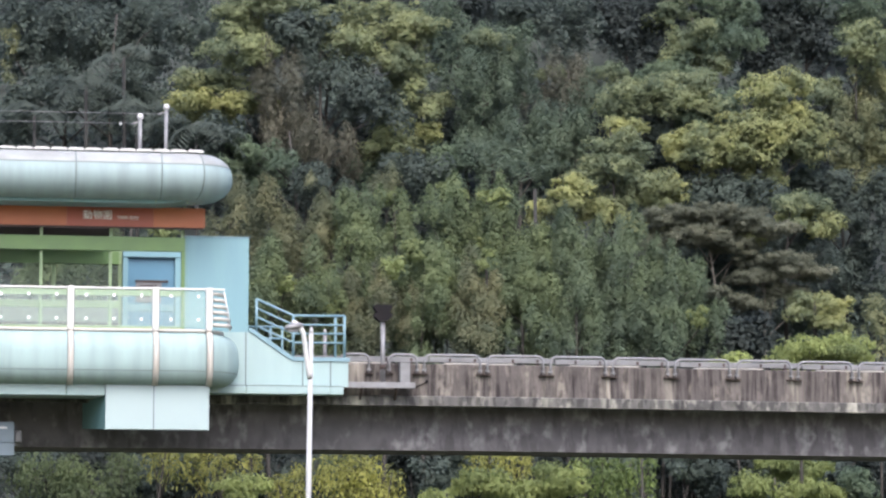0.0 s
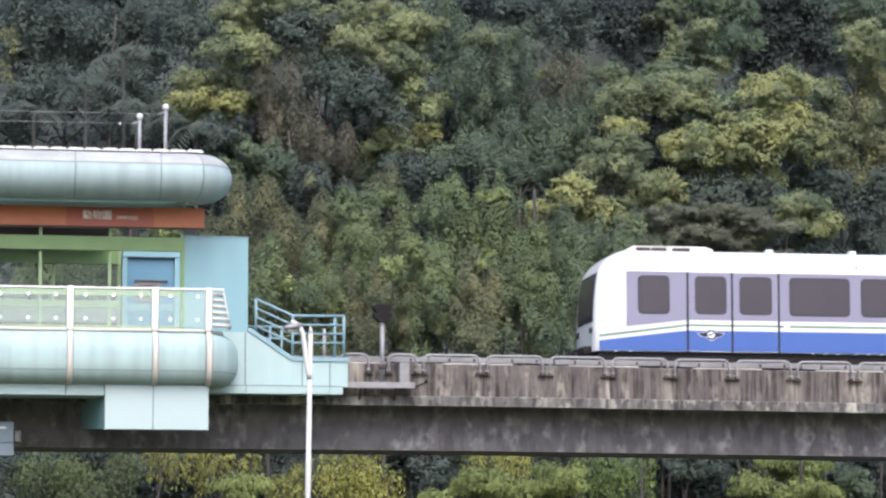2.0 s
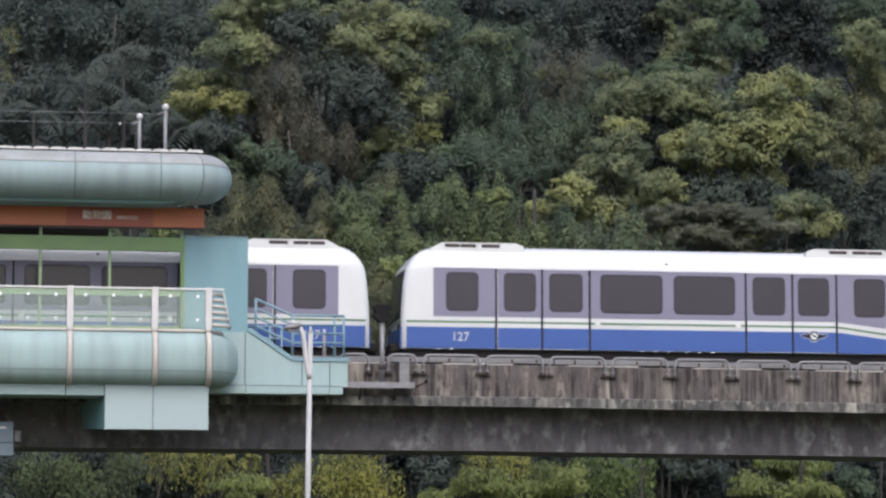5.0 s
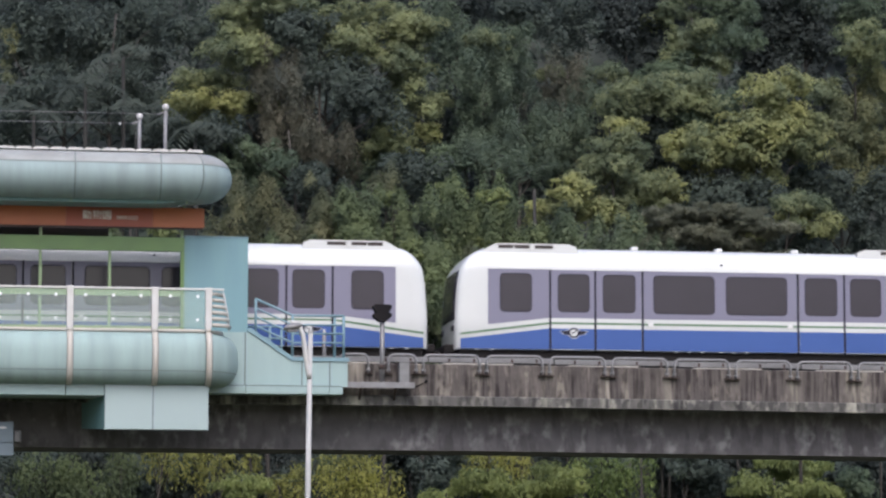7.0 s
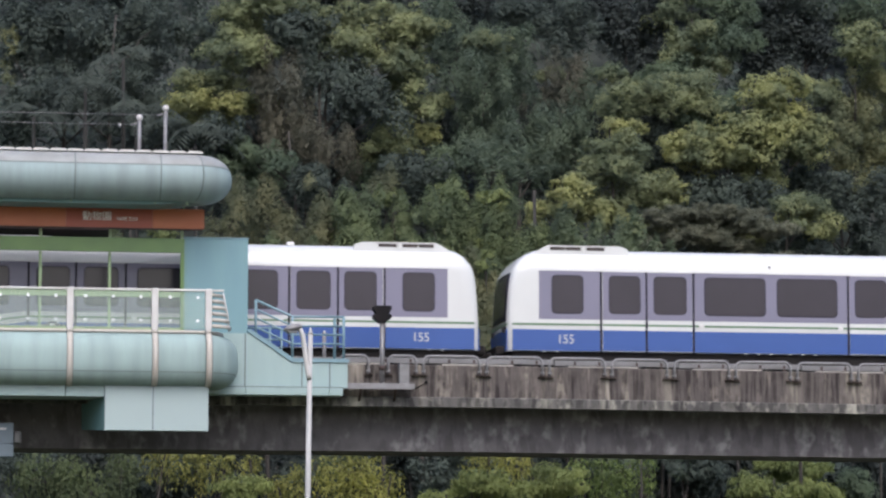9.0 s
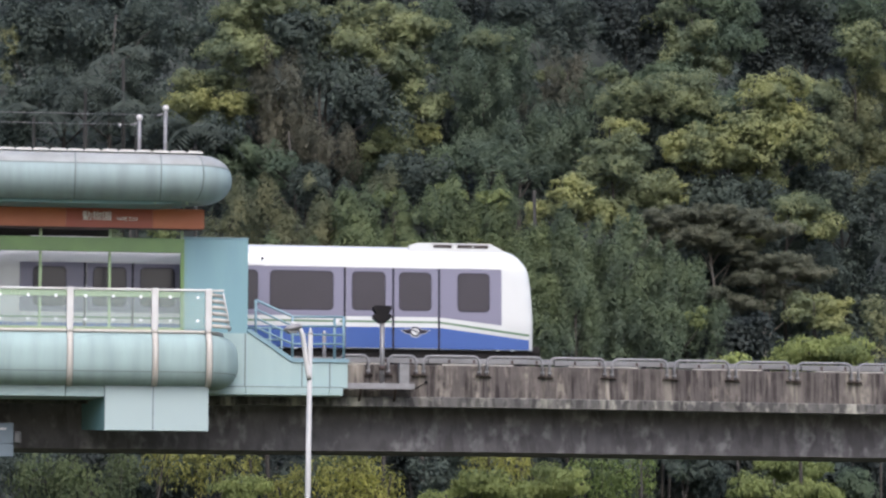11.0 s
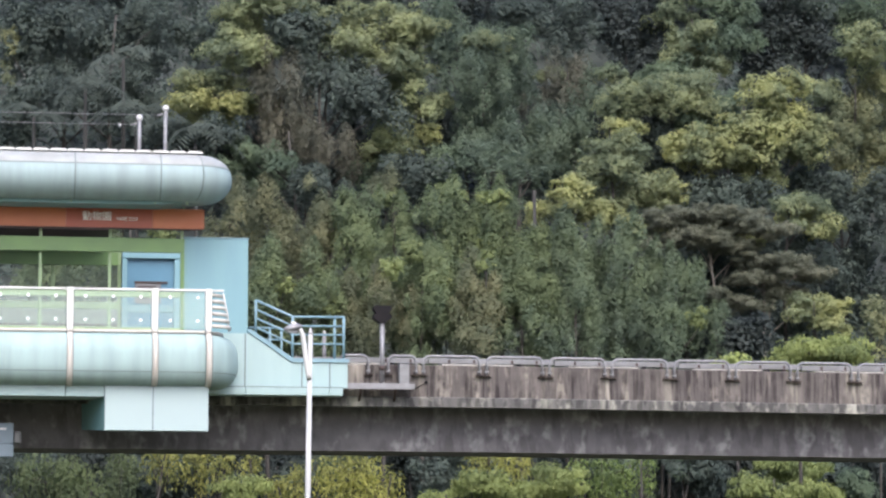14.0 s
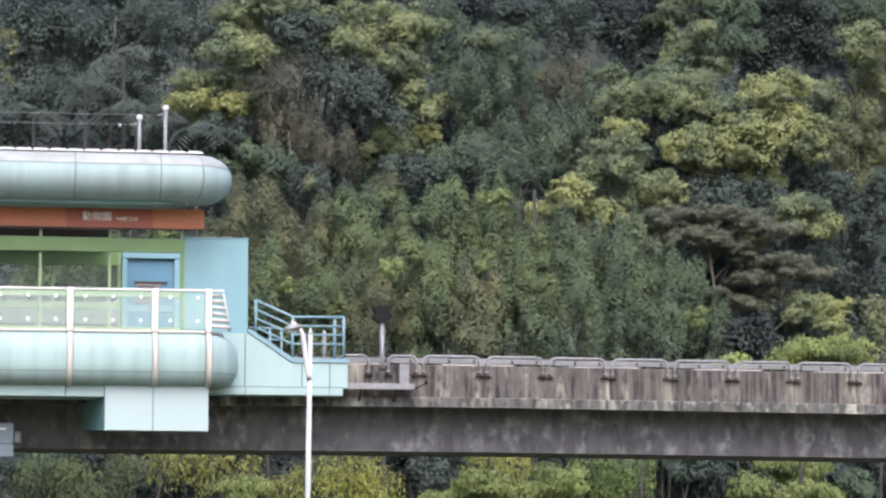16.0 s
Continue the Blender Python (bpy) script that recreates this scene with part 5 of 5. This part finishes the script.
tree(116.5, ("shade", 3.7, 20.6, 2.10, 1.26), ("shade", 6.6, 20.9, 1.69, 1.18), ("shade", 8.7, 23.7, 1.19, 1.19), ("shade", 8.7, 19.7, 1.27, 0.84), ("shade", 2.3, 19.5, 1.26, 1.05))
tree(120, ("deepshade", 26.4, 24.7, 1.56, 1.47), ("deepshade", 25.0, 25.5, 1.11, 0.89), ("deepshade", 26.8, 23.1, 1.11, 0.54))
# far slope: leaves coloured dark to give the depth of shaded wood
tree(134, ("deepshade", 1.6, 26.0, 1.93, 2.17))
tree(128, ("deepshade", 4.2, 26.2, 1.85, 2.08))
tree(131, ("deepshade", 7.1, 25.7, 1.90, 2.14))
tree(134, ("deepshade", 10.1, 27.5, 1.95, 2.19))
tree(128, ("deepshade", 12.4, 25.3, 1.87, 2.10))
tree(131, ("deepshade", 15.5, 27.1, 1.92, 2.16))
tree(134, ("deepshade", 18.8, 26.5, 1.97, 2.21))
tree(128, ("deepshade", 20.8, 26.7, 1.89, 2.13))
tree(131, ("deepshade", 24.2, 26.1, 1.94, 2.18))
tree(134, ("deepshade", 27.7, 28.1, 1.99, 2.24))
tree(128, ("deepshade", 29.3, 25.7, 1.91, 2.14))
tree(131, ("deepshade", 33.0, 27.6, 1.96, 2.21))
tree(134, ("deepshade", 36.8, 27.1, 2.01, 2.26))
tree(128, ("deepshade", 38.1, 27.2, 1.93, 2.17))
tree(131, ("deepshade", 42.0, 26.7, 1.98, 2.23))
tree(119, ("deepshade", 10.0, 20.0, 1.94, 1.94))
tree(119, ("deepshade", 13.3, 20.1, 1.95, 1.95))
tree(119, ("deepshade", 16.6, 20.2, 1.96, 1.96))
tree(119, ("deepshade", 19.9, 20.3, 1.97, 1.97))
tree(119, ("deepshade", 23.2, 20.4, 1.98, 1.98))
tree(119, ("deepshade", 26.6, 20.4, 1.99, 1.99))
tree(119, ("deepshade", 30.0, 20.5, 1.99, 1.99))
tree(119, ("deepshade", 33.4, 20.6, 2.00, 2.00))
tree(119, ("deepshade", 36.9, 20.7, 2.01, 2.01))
tree(93, ("bush", 26.4, 9.8, 1.59, 0.45), ("bush", 25.2, 9.6, 0.59, 0.24))
tree(93.5, ("bush", 23.7, 9.5, 0.45, 0.21))
tree(97, ("willow", 3.3, 6.0, 1.14, 0.76))
tree(97.5, ("willow", 5.3, 6.1, 0.90, 0.63))
tree(96.5, ("willow", 4.3, 5.4, 0.69, 0.45))
tree(98, ("goldwillow", 6.8, 6.7, 0.60, 0.32))
tree(98.5, ("goldwillow", 7.8, 6.6, 0.39, 0.42))
tree(98, ("goldwillow", 8.7, 6.6, 0.60, 0.39))
tree(97, ("goldwillow", 9.4, 6.5, 0.31, 0.31))
tree(93, ("bush", 8.5, 5.5, 0.70, 0.37), ("bush", 9.1, 5.7, 0.40, 0.23))
tree(95, ("goldwillow", 10.2, 5.7, 0.55, 0.38))
tree(96, ("goldwillow", 10.8, 6.1, 0.31, 0.41))
tree(96.5, ("goldwillow", 12.4, 6.3, 1.01, 0.63))
tree(95.5, ("goldwillow", 13.4, 5.9, 0.41, 0.45))
tree(96, ("goldwillow", 12.7, 5.6, 0.76, 0.31))
tree(98.5, ("willow", 11.8, 6.4, 0.35, 0.53))
tree(94, ("bush", 15.9, 5.7, 0.89, 0.44))
tree(96.5, ("goldwillow", 16.7, 6.6, 0.53, 0.35))
tree(97.5, ("goldwillow", 17.7, 6.7, 0.57, 0.35))
tree(94.5, ("bush", 18.3, 5.9, 1.10, 0.52), ("bush", 17.5, 5.5, 0.86, 0.31))
tree(93.5, ("bush", 14.7, 5.3, 0.34, 0.30))
tree(96, ("greenwillow", 20.4, 6.4, 0.63, 0.60))
tree(96.4, ("greenwillow", 21.1, 6.3, 0.49, 0.60))
tree(95.6, ("greenwillow", 21.6, 6.4, 0.25, 0.53))
tree(97.5, ("greenwillow", 19.9, 6.6, 0.36, 0.32))
tree(93.5, ("bush", 24.4, 5.8, 0.72, 0.34), ("bush", 25.6, 5.5, 0.86, 0.38))
tree(94.5, ("bush", 26.3, 6.2, 0.84, 0.42), ("bush", 25.3, 6.4, 0.59, 0.24))
tree(94, ("bush", 26.8, 5.6, 0.69, 0.31), ("green", 27.9, 5.7, 0.77, 0.45))
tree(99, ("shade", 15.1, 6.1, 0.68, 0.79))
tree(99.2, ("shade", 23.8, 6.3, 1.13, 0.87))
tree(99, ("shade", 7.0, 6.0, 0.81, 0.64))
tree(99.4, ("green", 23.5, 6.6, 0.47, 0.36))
# dark backdrop beyond the viaduct, its shade painted into the leaf colour
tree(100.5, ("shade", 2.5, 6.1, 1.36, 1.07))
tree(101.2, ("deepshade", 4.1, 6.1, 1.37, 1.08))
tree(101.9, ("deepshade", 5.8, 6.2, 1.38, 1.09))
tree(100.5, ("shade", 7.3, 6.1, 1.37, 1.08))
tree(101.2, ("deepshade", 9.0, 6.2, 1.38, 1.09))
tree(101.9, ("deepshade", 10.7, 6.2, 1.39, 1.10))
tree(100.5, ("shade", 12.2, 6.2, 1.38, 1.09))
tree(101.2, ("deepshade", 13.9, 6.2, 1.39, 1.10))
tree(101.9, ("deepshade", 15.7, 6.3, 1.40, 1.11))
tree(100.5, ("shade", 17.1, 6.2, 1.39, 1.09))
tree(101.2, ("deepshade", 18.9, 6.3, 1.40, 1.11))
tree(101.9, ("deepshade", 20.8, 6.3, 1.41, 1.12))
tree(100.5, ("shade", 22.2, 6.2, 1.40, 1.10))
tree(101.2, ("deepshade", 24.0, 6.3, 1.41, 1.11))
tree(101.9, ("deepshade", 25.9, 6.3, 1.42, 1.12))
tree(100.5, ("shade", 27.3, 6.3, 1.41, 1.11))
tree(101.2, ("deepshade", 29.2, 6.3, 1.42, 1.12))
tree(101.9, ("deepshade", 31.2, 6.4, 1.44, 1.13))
palm("palm", 4.8, 112.0, 20.6)
palm("palm", 6.6, 111.5, 19.6)
palm("palm", 3.0, 112.5, 19.6)
palm("palm", 8.6, 110.0, 18.9)
palm("palm", 6.2, 113.0, 21.9)
palm("fern", 18.8, 106.0, 16.7)
palm("fern", 20.1, 106.5, 16.5)


# ---- movement ----
TRAIN = [(0, 30.15), (1.0, 23.55), (1.5, 20.21), (2.0, 16.90), (2.5, 13.60), (3.0, 10.29), (3.5, 6.94), (4.0, 3.54), (6.5, -13.46), (7.0, -16.82), (7.5, -20.2), (8.0, -23.6),
         (8.5, -27.02), (9.0, -30.43), (11.3, -45.94), (11.8, -49.1), (12.5, -52.97), (13.0, -55.55), (14.0, -59.6), (15.0, -62.2), (16.0, -63.6)]


def motions():
    for car, offset, turn in ((lead, 0.0, 0), (second, 15.06 + LEN, 180), (third, 30.02, 0), (fourth, 45.01 + LEN, 180)):
        walk(car, [(t, pose(x + offset, TRACK_Y, RAIL_Z, 0, 0, turn)) for t, x in TRAIN])


motions()
